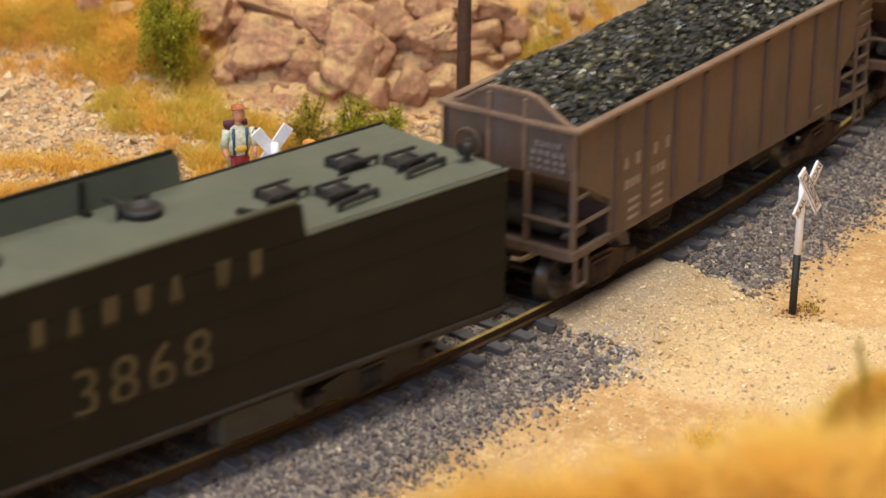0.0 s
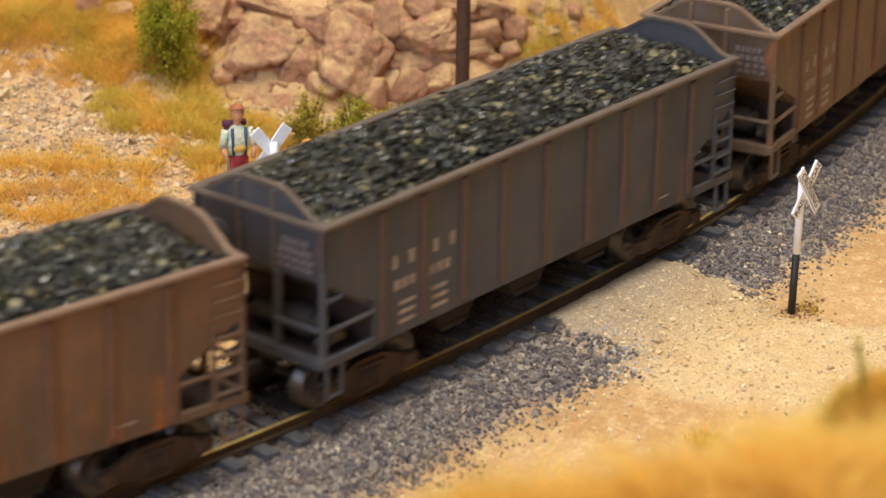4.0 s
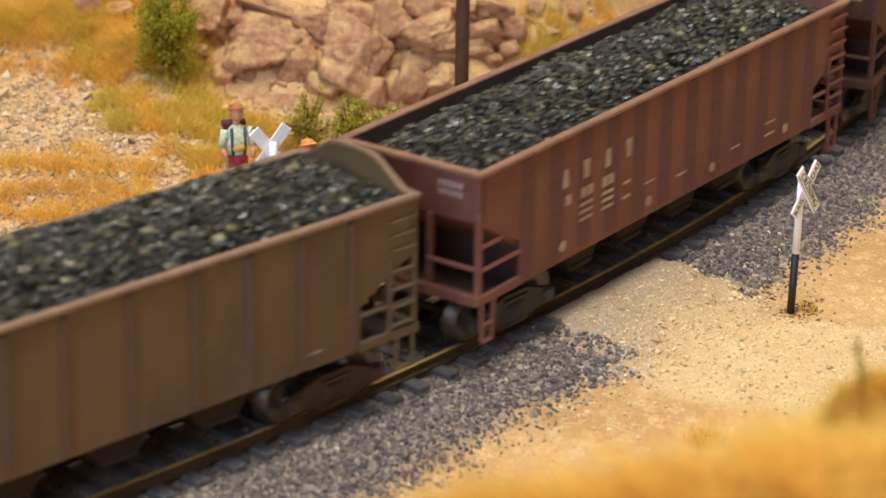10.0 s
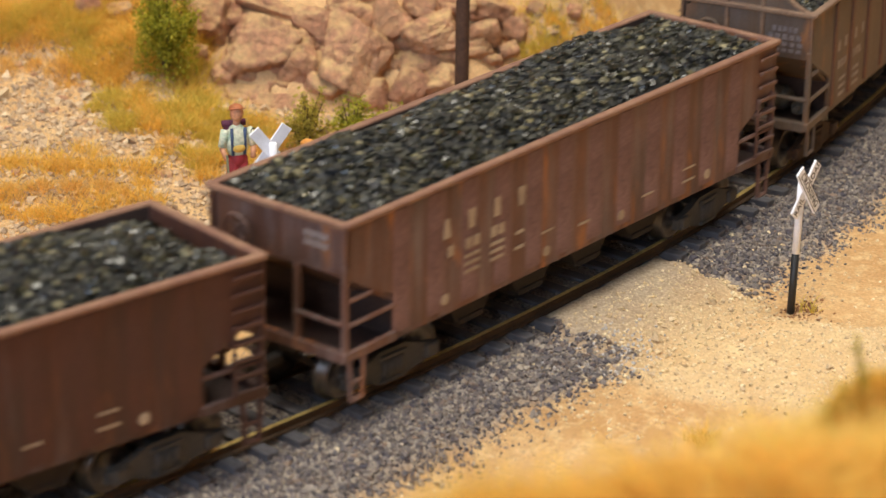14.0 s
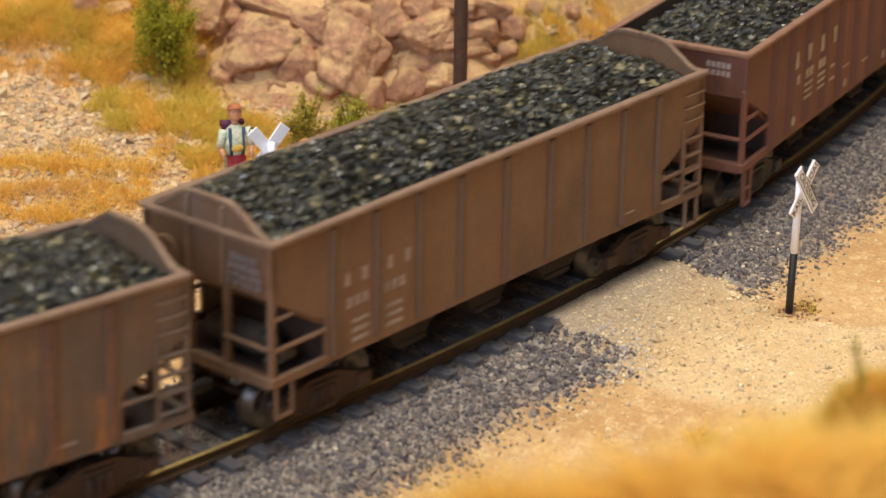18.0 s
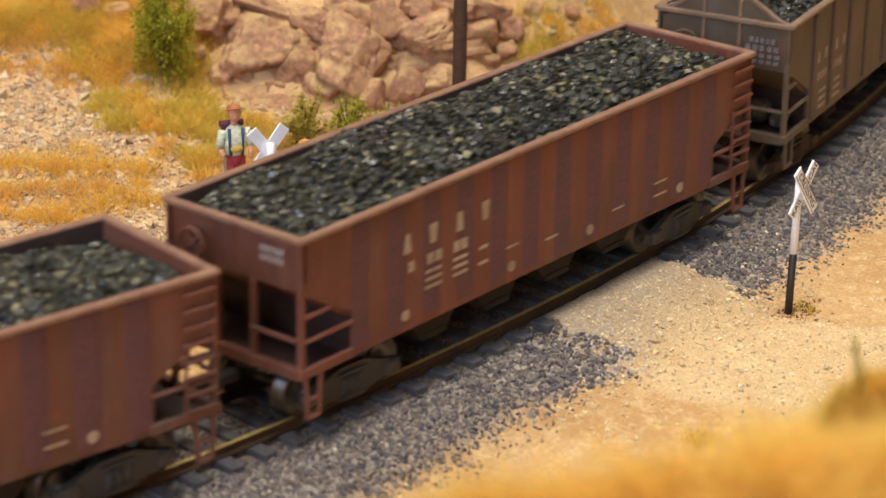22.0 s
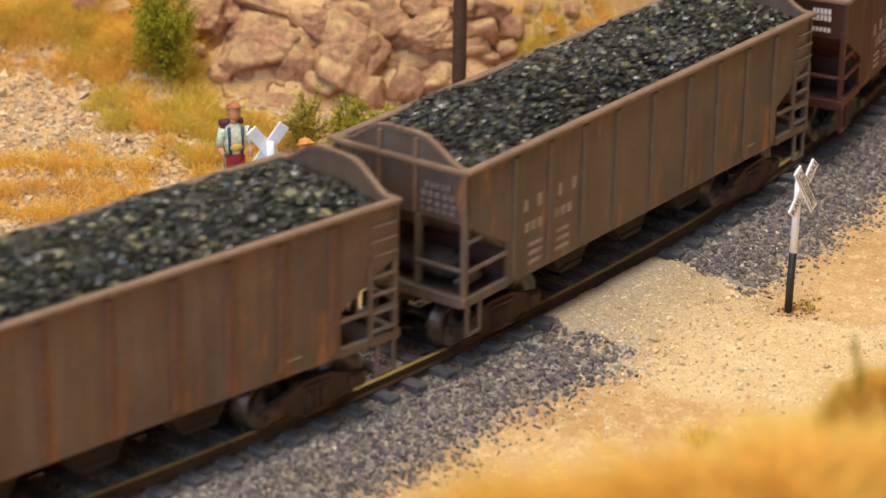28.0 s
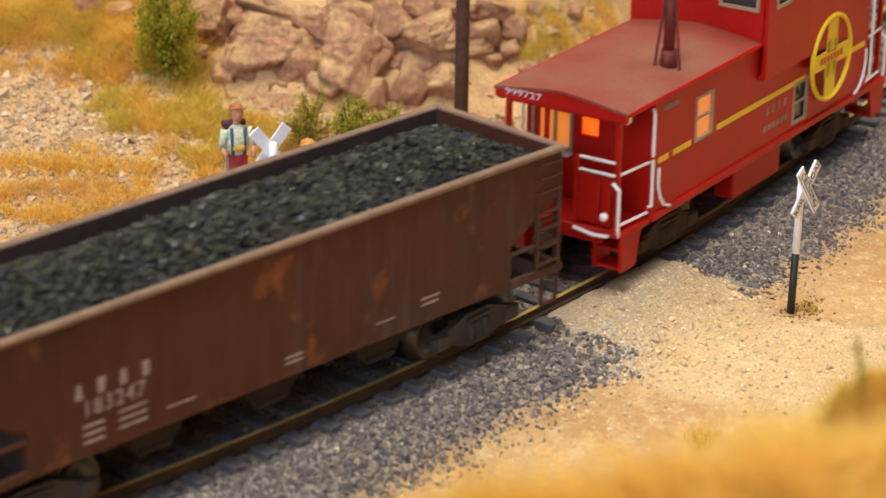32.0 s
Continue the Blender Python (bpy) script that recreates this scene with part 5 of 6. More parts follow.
    link("bunker_end", bm, IRON, t)
    for x, y in ((step + 9, -1.0), (step + 30, 3.0)):
        for k, (dx, dy) in enumerate(((0, 0), (9, -6.5))):
            bm = bmesh.new()   # hatch: lid, hinges, long handle
            box(bm, (x + dx, y + dy, Z1 + 0.9), (6.5, 5.2, 1.0), 0.3)
            pipe(bm, [(x + dx - 4.5, y + dy - 2.6, Z1 + 0.4), (x + dx - 4.5, y + dy - 2.6, Z1 + 2.0), (x + dx + 5.0, y + dy - 2.6, Z1 + 2.0),
                      (x + dx + 5.0, y + dy - 2.6, Z1 + 0.4)], 0.45)
            pipe(bm, [(x + dx - 3, y + dy + 3.0, Z1 + 0.4), (x + dx - 3, y + dy + 3.0, Z1 + 1.9), (x + dx + 5, y + dy + 3.0, Z1 + 1.9)], 0.42)
            for ddx in (-2.4, 2.4):
                box(bm, (x + dx + ddx, y + dy, Z1 + 1.6), (0.9, 6.4, 0.6), 0.1)
            link("water_hatch", bm, IRON, t)
        bm = bmesh.new()
        pipe(bm, [(x + 4, y - 12.5, Z1 + 0.4), (x + 4, y - 12.5, Z1 + 1.7), (x + 14, y - 11.5, Z1 + 1.7), (x + 14, y - 11.5, Z1 + 0.4)], 0.6)
        link("handrail", bm, IRON, t)
    bm = bmesh.new()   # rear lamp
    rod(bm, (h - 3, -9.5, Z1), (h - 3, -9.5, Z1 + 2.0), 0.7)
    rod(bm, (h - 4.6, -9.5, Z1 + 2.9), (h - 1.4, -9.5, Z1 + 2.9), 1.35, 14)
    box(bm, (h - 3, -9.5, Z1 + 4.3), (1.3, 1.0, 0.8), 0.2)
    link("back_up_lamp", bm, IRON, t)
    bm = bmesh.new()   # ladder on the tail
    for y in (-14.5, -9.5):
        rod(bm, (h + 0.8, y, Z0 - 4), (h + 0.8, y, Z1), 0.4)
    for i in range(9):
        rod(bm, (h + 0.8, -14.5, Z0 - 2 + i * 3.4), (h + 0.8, -9.5, Z0 - 2 + i * 3.4), 0.3)
    link("ladder", bm, TENDER, t)
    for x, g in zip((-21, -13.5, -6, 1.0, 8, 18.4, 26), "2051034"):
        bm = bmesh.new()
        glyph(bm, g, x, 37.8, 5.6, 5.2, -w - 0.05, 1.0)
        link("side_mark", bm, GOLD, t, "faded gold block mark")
    lettering("side_number", "3868", 12.8, GOLD, t, mm(0.5, -w - 0.03, 24.0, 90, 0, 0), 0.05, 1.2, 1.05)
    for x in (-58, 58):
        tr = build_truck(t, x, IRON, 30.0)
        tr.matrix_basis = mm(x, 0, 0, 0, 0, math.copysign(4.0, x))
    coupler(t, h + 2.5, 1)
    bm = bmesh.new()
    box(bm, (27, -w + 3, 7.4), (17.5, 4.0, 6.4), 0.5)
    link("toolbox", bm, TOOLBOX, t, "dusty grey-green toolbox")
    return tagged(t, "dark green-black steam locomotive tender with a paler olive-grey deck", "tender", group="coal train")


def arch(W, rise, z, n=12):
    return [(-W / 2 + W * i / n, z + rise * (1 - abs(2 * i / n - 1) ** 1.25)) for i in range(n + 1)]


def build_caboose():
    c = empty("caboose")
    W, Z0, ZE, RISE, P = 31.0, 12.0, 38.2, 2.0, 12.0     # P: platform depth
    ends = ((-1, -47.6), (1, 58.0))                      # the two ends of the body
    x0, x1 = -47.6, 58.0
    w = W / 2
    cw, cup0, cup1 = w + 1.8, -0.4, 46.0                # the cupola bay, wider than the body
    holes = [(-25.4, 28.9, 8.0, 10.2), (22.0, 19.2, 7.4, 10.0)]

    def wall(sy):
        bm = bmesh.new()
        holed(bm, x0, x1, Z0, ZE, [(x - a / 2, x + a / 2, z - b / 2, z + b / 2) for x, z, a, b in holes], "y", sy * (w - 1.0), sy * w)
        link("side_wall", bm, RED, c, "bright red side wall")

    for sy in (-1, 1):
        wall(sy)
        for x, z, a, b in holes:
            fr = bmesh.new()
            for sx in (-1, 1):
                box(fr, (x + sx * (a / 2 - 0.3), sy * (w - 0.1), z), (0.7, 0.7, b), 0.08)
            for sz in (-1, 1):
                box(fr, (x, sy * (w - 0.1), z + sz * (b / 2 - 0.3)), (a - 1.3, 0.7, 0.7), 0.08)
            box(fr, (x, sy * (w - 0.2), z), (a - 1.3, 0.5, 0.45))
            win = link("window_frame", fr, MARK_BRIGHT, c, "cream window frame")
            bm = bmesh.new()
            box(bm, (x, sy * (w - 0.75), z), (a - 0.2, 0.25, b - 0.2))
            link("pane", bm, LIT_SIDE if x < 0 else GLASS, win, "pane lit orange from inside" if x < 0 else "dark window pane")
        # yellow stripe in runs between the windows
        for a, b in ((-45.4, -41.0), (-39.0, -31.0), (-19.4, 24.0), (47.5, 56.0)):
            bm = bmesh.new()
            box(bm, ((a + b) / 2, sy * (w + 0.05), 24.4), (b - a, 0.12, 1.3))
            link("stripe", bm, YELLOW, c, "yellow side stripe")
        bm = bmesh.new()
        box(bm, ((x0 + x1) / 2, sy * (w + 0.2), Z0 + 0.2), (x1 - x0, 0.9, 1.8), 0.25)
        link("side_sill", bm, RED, c)
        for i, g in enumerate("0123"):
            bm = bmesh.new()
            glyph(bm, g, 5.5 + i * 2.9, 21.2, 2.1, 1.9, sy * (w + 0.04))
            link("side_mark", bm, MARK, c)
        for x, z, a, b in [(4.6 + i * 2.1, 17.2, 1.4, 1.4) for i in range(6)] + [(-40.5, 35.4, 6.4, 1.1)]:
            bm = bmesh.new()
            box(bm, (x, sy * (w + 0.04), z), (a, 0.08, b))
            link("side_mark", bm, MARK, c)
        # round badge with a cross
        bm = bmesh.new()
        cx, cz, r, y = 33.4, 27.2, 10.0, sy * (cw + 0.12)
        for i in range(28):
            a, b = 2 * math.pi * i / 28, 2 * math.pi * (i + 1) / 28
            rod(bm, (cx + r * math.cos(a), y, cz + r * math.sin(a)), (cx + r * math.cos(b), y, cz + r * math.sin(b)), 0.58)
        box(bm, (cx, y, cz + 5.4), (5.2, 0.2, 8.4))
        box(bm, (cx, y, cz - 5.4), (5.2, 0.2, 8.4))
        box(bm, (cx, y, cz), (2 * r, 0.2, 4.0))
        for sx in (-1, 1):
            for sz in (-1, 1):
                box(bm, (cx + sx * 1.8, y, cz + sz * 3.4), (2.2, 0.2, 2.2), 0, Matrix.Identity(4))
        badge = link("badge", bm, YELLOW, c, "yellow round badge with a cross")
        bm = bmesh.new()
        for i in range(7):
            box(bm, (cx - 5.4 + i * 1.75, y + sy * 0.1, cz), (1.1, 0.14, 1.6))
        link("badge_mark", bm, RED, badge)
        # equipment box below the sill
        bm = bmesh.new()
        box(bm, (3.4, sy * (w - 3.2), 8.2), (23, 5.0, 8.6), 0.4)
        link("battery_box", bm, RED, c)
        # curved grab rails
        for x, d in ((x0 + 1.8, 1), (x1 - 1.8, -1)):
            bm = bmesh.new()
            pipe(bm, [(x, sy * (w + 0.5), 23.0), (x, sy * (w + 0.5), 19), (x + d * 1.2, sy * (w + 0.5), 16), (x + d * 3.0, sy * (w + 0.5), 14),
                      (x + d * 5.5, sy * (w + 0.5), 13.0)], 0.36)
            link("grab_rail", bm, WHITE, c, "white grab rail")
    # ends
    for sx, xe in ends:
        h = sx * xe
        bm = bmesh.new()
        holed(bm, -w + 1, w - 1, Z0, ZE, [(-2.2, 2.2, 27.4, 32.0), (4.2, w - 3, 23.5, 33.4)], "x", sx * (h - 1.0), sx * h)
        link("end_wall", bm, RED, c)
        bm = bmesh.new()
        box(bm, (sx * (h - 0.9), 0, 29.7), (0.3, 4.3, 4.5))
        link("door_pane", bm, LIT_RED, c, "small door window glowing orange")
        bm = bmesh.new()
        box(bm, (sx * (h - 0.9), 9.0, 28.4), (0.3, 9.4, 9.8))
        link("end_pane", bm, LIT, c, "end window glowing yellow")
        fr = bmesh.new()
        for y in (4.4, 8.4, 13.8):
            box(fr, (sx * (h + 0.1), y, 28.4), (0.6, 0.7, 10.4))
        for z in (23.4, 33.2):
            box(fr, (sx * (h + 0.1), 9.1, z), (0.6, 8.8, 0.8))
        link("window_frame", fr, MARK_BRIGHT, c)
        bm = bmesh.new()
        box(bm, (sx * (h + 0.8), 9.1, 22.6), (1.8, 10.4, 0.8), 0.15)
        link("window_sill", bm, MARK_WHITE, c, "white window sill")
        bm = bmesh.new()
        box(bm, (sx * (h + P / 2), 0, Z0 - 0.3), (P, W, 1.6), 0.2)
        link("platform", bm, RED, c)
        bm = bmesh.new()
        box(bm, (sx * (h + P - 0.6), 0, Z0 - 1.2), (1.6, W - 10, 3.4), 0.3)
        link("end_sill", bm, RED, c)
        for sy in (-1, 1):
            bm = bmesh.new()   # steps
            plate(bm, [(sx * (h + P), Z0), (sx * (h + P - 8.5), Z0), (sx * (h + P - 6.5), 3.4), (sx * (h + P - 0.6), 3.4)], "y", sy * (w - 0.2), sy * (w - 0.9))
            plate(bm, [(sx * (h + P), Z0), (sx * (h + P - 8.5), Z0), (sx * (h + P - 6.5), 3.4), (sx * (h + P - 0.6), 3.4)], "y", sy * (w - 6.6), sy * (w - 7.2))
            for z in (3.8, 8.0):
                box(bm, (sx * (h + P - 3.9), sy * (w - 3.7), z), (5.6, 6.4, 0.6), 0.1)
            link("steps", bm, RED, c)
            bm = bmesh.new()   # roof post
            box(bm, (sx * (h + P - 1.0), sy * (w - 2.2), (Z0 + ZE) / 2 + 0.4), (1.1, 1.2, ZE - Z0 + 0.8), 0.15)
            link("roof_post", bm, RED, c)
            bm = bmesh.new()
            pipe(bm, [(sx * (h + P - 0.2), sy * (w - 1.0), Z0 - 0.5), (sx * (h + P + 0.4), sy * (w - 0.9), Z0 + 1.0), (sx * (h + P + 0.4), sy * (w - 0.9), 21.9),
                      (sx * (h + P + 0.2), sy * (w - 2.6), 23.2)], 0.4)
            link("handrail", bm, WHITE, c, "white tubular handrail")
            bm = bmesh.new()
            pipe(bm, [(sx * (h + 0.9), sy * (w - 0.3), 15.0), (sx * (h + 0.9), sy * (w + 0.5), 15.4), (sx * (h + 0.9), sy * (w + 0.5), 25.6)], 0.36)
            pipe(bm, [(sx * (h + 0.9), sy * (w + 0.5), 26.4), (sx * (h + 0.9), sy * (w + 0.5), 36.0), (sx * (h + 0.4), sy * (w - 0.2), 36.6)], 0.36)
            link("corner_grab", bm, WHITE, c, "white grab rail")
            for z in (13.6, 24.8):
                bm = bmesh.new()
                rod(bm, (sx * (h + 0.6), sy * (w - 0.6), z), (sx * (h + P - 1.2), sy * (w - 1.6), z), 0.34)
                link("gate_rail", bm, WHITE, c, "white platform rail")
            bm = bmesh.new()
            box(bm, (sx * (h + P - 0.9), sy * (w - 0.6), 37.4), (1.8, 1.8, 2.4), 0.3)
            rod(bm, (sx * (h + P - 0.9) - 1.2, sy * (w - 0.6), 37.6), (sx * (h + P - 0.9) + 1.2, sy * (w - 0.6), 37.6), 0.85, 10)
            link("marker_lamp", bm, CHROME if sy < 0 else IRON, c)
        # end railing: white top rails, red panels below
        for z in (24.6, 27.4):
            for a, b in ((-w + 2.4, -4.6), (4.6, w - 2.4)):
                bm = bmesh.new()
                rod(bm, (sx * (h + P - 0.4), a, z), (sx * (h + P - 0.4), b, z), 0.34)
                link("end_rail", bm, WHITE, c, "white end rail")
        for a, b in ((-w + 3.4, -9.8), (-9.4, -4.4), (4.4, 9.4), (9.8, w - 3.4)):
            bm = bmesh.new()
            box(bm, (sx * (h + P - 0.7), (a + b) / 2, 18.4), (0.6, b - a, 10.6), 0.12)
            link("end_plate", bm, RED, c)
        for y in (-3.8, 3.8):
            bm = bmesh.new()
            tall = 26.0 if y > 0 else 15.0        # one goes up to the roof
            box(bm, (sx * (h + P - 0.7), y, 12.5 + tall / 2), (1.0, 1.0, tall), 0.12)
            link("rail_post", bm, RED, c)
        bm = bmesh.new()
        pipe(bm, [(sx * (h + P + 0.6), -w + 3, 11.4), (sx * (h + P + 0.9), -9, 11.2), (sx * (h + P + 0.6), -4, 11.8)], 0.4)
        bmesh.ops.create_uvsphere(bm, u_segments=10, v_segments=8, radius=0.95, matrix=Matrix.Translation((sx * (h + P + 0.8), -11.4, 15.6)))
        link("uncoupling_lever", bm, WHITE, c)
        coupler(c, sx * (h + P + 2.0), sx)
        bm = bmesh.new()   # fascia under the roof
        pts = arch(W + 0.8, RISE, ZE)
        plate(bm, pts + [(w + 0.4, ZE - 1.4), (-w - 0.4, ZE - 1.4)], "x", sx * (h + P + 0.5), sx * (h + P - 0.3))
        link("fascia", bm, RED, c)
        bm = bmesh.new()
        box(bm, (sx * (h + P - 1.0), 0, 36.9), (0.5, W - 4.0, 2.0))
        link("valance", bm, RED, c)
    lettering("end_number", "999727", 2.1, MARK_WHITE, c, mm(x0 - P - 0.56, 9.0, ZE + 0.2, 90, 0, -90), 0.05, 1.1, 1.3)
    # roofs in two lengths, fore and aft of the cupola
    for a, b in ((x0 - P - 0.6, cup0), (cup1, x1 + P + 0.6)):
        bm = bmesh.new()
        up, lo = arch(W + 1.4, RISE, ZE + 0.7), arch(W + 1.4, RISE, ZE + 0.1)
        plate(bm, up + lo[::-1], "x", a, b)
        link("roof", bm, RED_ROOF, c, "dusty red arched roof")
    for sy in (-1, 1):
        bm = bmesh.new()
        rod(bm, (x0 - P, sy * (w + 0.6), ZE + 0.3), (x1 + P, sy * (w + 0.6), ZE + 0.3), 0.5)
        link("gutter", bm, RED, c)
    # cupola, a little wider than the body
    cz = 57.0
    for sy in (-1, 1):
        bm = bmesh.new()
        holed(bm, cup0, cup1, 30.4, cz, [(cup0 + 4, cup0 + 11, 46, 53.5), (cup1 - 11, cup1 - 4, 46, 53.5)], "y", sy * (cw - 1.0), sy * cw)
        link("cupola_side", bm, RED, c)
        bm = bmesh.new()
        box(bm, ((cup0 + cup1) / 2, sy * (cw - 1.0), 30.6), (cup1 - cup0, 1.8, 1.2), 0.2)
        link("cupola_sill", bm, RED, c)
        for x in (cup0 + 7.5, cup1 - 7.5):
            fr = bmesh.new()
            for d in (-1, 1):
                box(fr, (x + d * 3.4, sy * (cw - 0.1), 49.7), (0.7, 0.6, 7.8))
                box(fr, (x, sy * (cw - 0.1), 49.7 + d * 3.6), (6.2, 0.6, 0.7))
            win = link("window_frame", fr, MARK_BRIGHT, c)
            bm = bmesh.new()
            box(bm, (x, sy * (cw - 0.8), 49.7), (7, 0.25, 7.5))
            link("pane", bm, GLASS, win)
    for x, sx in ((cup0, -1), (cup1, 1)):
        bm = bmesh.new()
        holed(bm, -cw + 1.1, cw - 1.1, 39.0, cz, [(-cw + 3, -5, 46, 53.5), (5, cw - 3, 46, 53.5)], "x", x - 0.5, x + 0.5)
        link("cupola_end", bm, RED, c)
        for y in (-10.2, 10.2):
            fr = bmesh.new()
            for d in (-1, 1):
                box(fr, (x + sx * 0.4, y + d * 4.6, 49.7), (0.7, 0.8, 7.8))
                box(fr, (x + sx * 0.4, y, 49.7 + d * 3.6), (0.7, 8.6, 0.7))
            win = link("window_frame", fr, MARK_BRIGHT, c)
            bm = bmesh.new()
            box(bm, (x, y, 49.7), (0.25, 10.2, 7.5))
            link("pane", bm, GLASS, win)
    bm = bmesh.new()
    plate(bm, arch(2 * cw + 1.6, 3.2, cz + 0.6) + arch(2 * cw + 1.6, 3.2, cz)[::-1], "x", cup0 - 1.2, cup1 + 1.2)
    link("cupola_roof", bm, RED_ROOF, c)
    # smoke pipe with its stays
    bm = bmesh.new()
    sx_, sy_ = -29.7, -8.5
    rod(bm, (sx_, sy_, ZE + 0.8), (sx_, sy_, ZE + 5.4), 2.0, 14, 1.7)
    rod(bm, (sx_, sy_, ZE + 5.4), (sx_, sy_, 60), 1.25, 12)
    rod(bm, (sx_, sy_, 60), (sx_, sy_, 63), 2.2, 12)
    for a in (0.3, 2.4, 4.5):
        rod(bm, (sx_ + 3.2 * math.cos(a), sy_ + 3.2 * math.sin(a), ZE + 1.2), (sx_ + 0.9 * math.cos(a), sy_ + 0.9 * math.sin(a), 58), 0.32)
    link("smoke_pipe", bm, plain("oxide_pipe", (0.16, 0.022, 0.02), (0.10, 0.02, 0.02), 0.6), c, "dark red smoke pipe with wire stays")
    for x in (-34, 44):
        tr = build_truck(c, x, TRUCK, 20.0)
        tr.matrix_basis = mm(x, 0, 0, 0, 0, math.copysign(2.4, x))
    bm = bmesh.new()
    box(bm, (5, 0, 10.6), (x1 - x0 + 14, 4, 3.4), 0.3)
    link("centre_sill", bm, IRON, c)
    return tagged(c, "bright red caboose with a cupola and lit orange windows", "caboose", group="coal train")


tender_ = build_tender()
caboose_ = build_caboose()
train["tender"] = (tender_, 89.0, 58.0)
train["caboose"] = (caboose_, 60.5, 36.0)
START["tender"] = -182.0
START["caboose"] = 2615.9 + 96.2 - 60.5


# ---- rocks, plants, pole, signs, the toy hikers ----
# blocks of the rock face: across, along the sight, width, height, depth, slant; and single stones: across, along, width
MAIN_BLOCKS = [(-61.2, 665.6, 13.9, 11.9, 8.2, -10), (-56.6, 654.5, 5.3, 6.7, 4.2, 10), (-46.0, 660.2, 18.2, 17.5, 10.0, -18), (-56.7, 669.0, 10.9, 7.1, 4.9, -8),
               (-45.1, 670.1, 16.1, 5.1, 4.7, -16), (-33.5, 666.1, 12.4, 7.9, 6.4, -20), (-36.6, 656.8, 9.1, 13.3, 6.2, -8), (-23.7, 659.8, 20.4, 19.0, 13.1, -22),
               (-30.9, 651.5, 9.6, 5.4, 4.3, -12), (-21.5, 669.2, 8.8, 7.9, 6.4, -25), (-26.7, 670.1, 8.8, 4.8, 4.9, -20), (-15.0, 668.4, 10.5, 9.8, 10.2, 30),
               (-3.3, 665.5, 14.6, 10.5, 12.0, 22), (0.8, 662.1, 10.2, 4.1, 4.7, 16), (-18.8, 653.9, 9.1, 11.1, 6.2, 80), (-9.1, 653.8, 8.5, 9.8, 5.8, 70)]
LEDGE_BLOCKS = [(-1.5, 655.8, 13.9, 7.0, 4.8, 18), (-13.9, 660.6, 6.7, 3.5, 3.2, -10), (-7.4, 658.8, 9.6, 5.7, 4.6, 10), (-5.2, 672.0, 10.9, 6.7, 7.7, -14),
                (3.6, 674.6, 13.1, 5.4, 6.2, -12), (11.0, 677.4, 16.1, 6.3, 8.0, -10), (9.2, 671.5, 10.2, 6.3, 6.6, 12), (17.4, 677.0, 6.7, 6.0, 6.2, 10),
                (7.2, 667.2, 10.2, 4.4, 4.1, 14), (12.5, 668.8, 5.3, 3.5, 3.2, 0), (15.9, 672.3, 5.8, 4.8, 4.4, 10), (33.5, 685.9, 4.7, 5.1, 3.8, 0),
                (24.1, 684.0, 5.3, 3.5, 3.2, 0), (-49.4, 649.8, 13.1, 6.3, 1.8, -10), (-40.3, 641.1, 16.1, 7.9, 2.0, -8), (-51.2, 656.2, 10.2, 7.0, 3.2, -12)]
LOW_BLOCKS = [(-90.9, 671.3, 7.6, 6.7, 6.9, 0), (-82.4, 669.8, 9.1, 4.1, 5.2, 0), (-82.1, 675.2, 8.8, 3.8, 4.8, -5), (-86.4, 677.5, 7.3, 4.1, 4.7, 0),
              (-96.5, 675.3, 5.8, 4.8, 3.3, 10), (-12.6, 665.7, 7.3, 4.1, 3.3, -20), (-29.9, 662.7, 8.8, 5.7, 3.3, -15), (-71.0, 670.7, 8.8, 6.3, 4.4, 0),
              (-63.4, 656.0, 6.4, 5.4, 3.1, 10), (21.2, 681.5, 3.8, 3.2, 2.6, 0)]
LOOSE = [(-104.6, 614.2, 2.4), (-98.8, 584.8, 3.4), (-96.2, 584.8, 2.0), (-87.5, 618.5, 3.7), (-98.4, 623.7, 2.0), (-65.2, 591.5, 4.0), (-94.1, 632.6, 3.4),
         (-80.1, 575.4, 3.4), (-95.3, 625.8, 3.0), (-87.9, 606.1, 2.4), (-107.8, 650.4, 3.0), (-103.2, 647.7, 2.0), (-70.9, 604.0, 2.0), (-79.2, 600.4, 2.4),
         (-71.6, 592.4, 2.7), (-67.8, 593.8, 2.0), (-89.9, 643.4, 2.4), (-53.9, 652.9, 2.4), (13.7, 668.8, 3.4), (20.4, 683.2, 2.4), (-93.3, 574.2, 2.4),
         (-84.0, 576.1, 2.7), (-76.7, 608.0, 1.7), (-91.8, 604.9, 2.4), (-80.5, 617.5, 1.5), (-83.4, 613.6, 2.4)]


RIGHT, UPHILL = Vector((0.64, -0.768, 0)), Vector((0.768 * 0.6, 0.64 * 0.6, 0.8))     # along and up the rock face
OUTWARD = RIGHT.cross(UPHILL)


def on_hill(along, back):
    """A place on the hillside: ways across and along the line of sight."""
    x, y = 0.768 * back + 0.64 * along - 386, 0.64 * back - 0.768 * along - 321
    z, _ = land(np.array([x]), np.array([y]))
    return x, y, float(z[0])


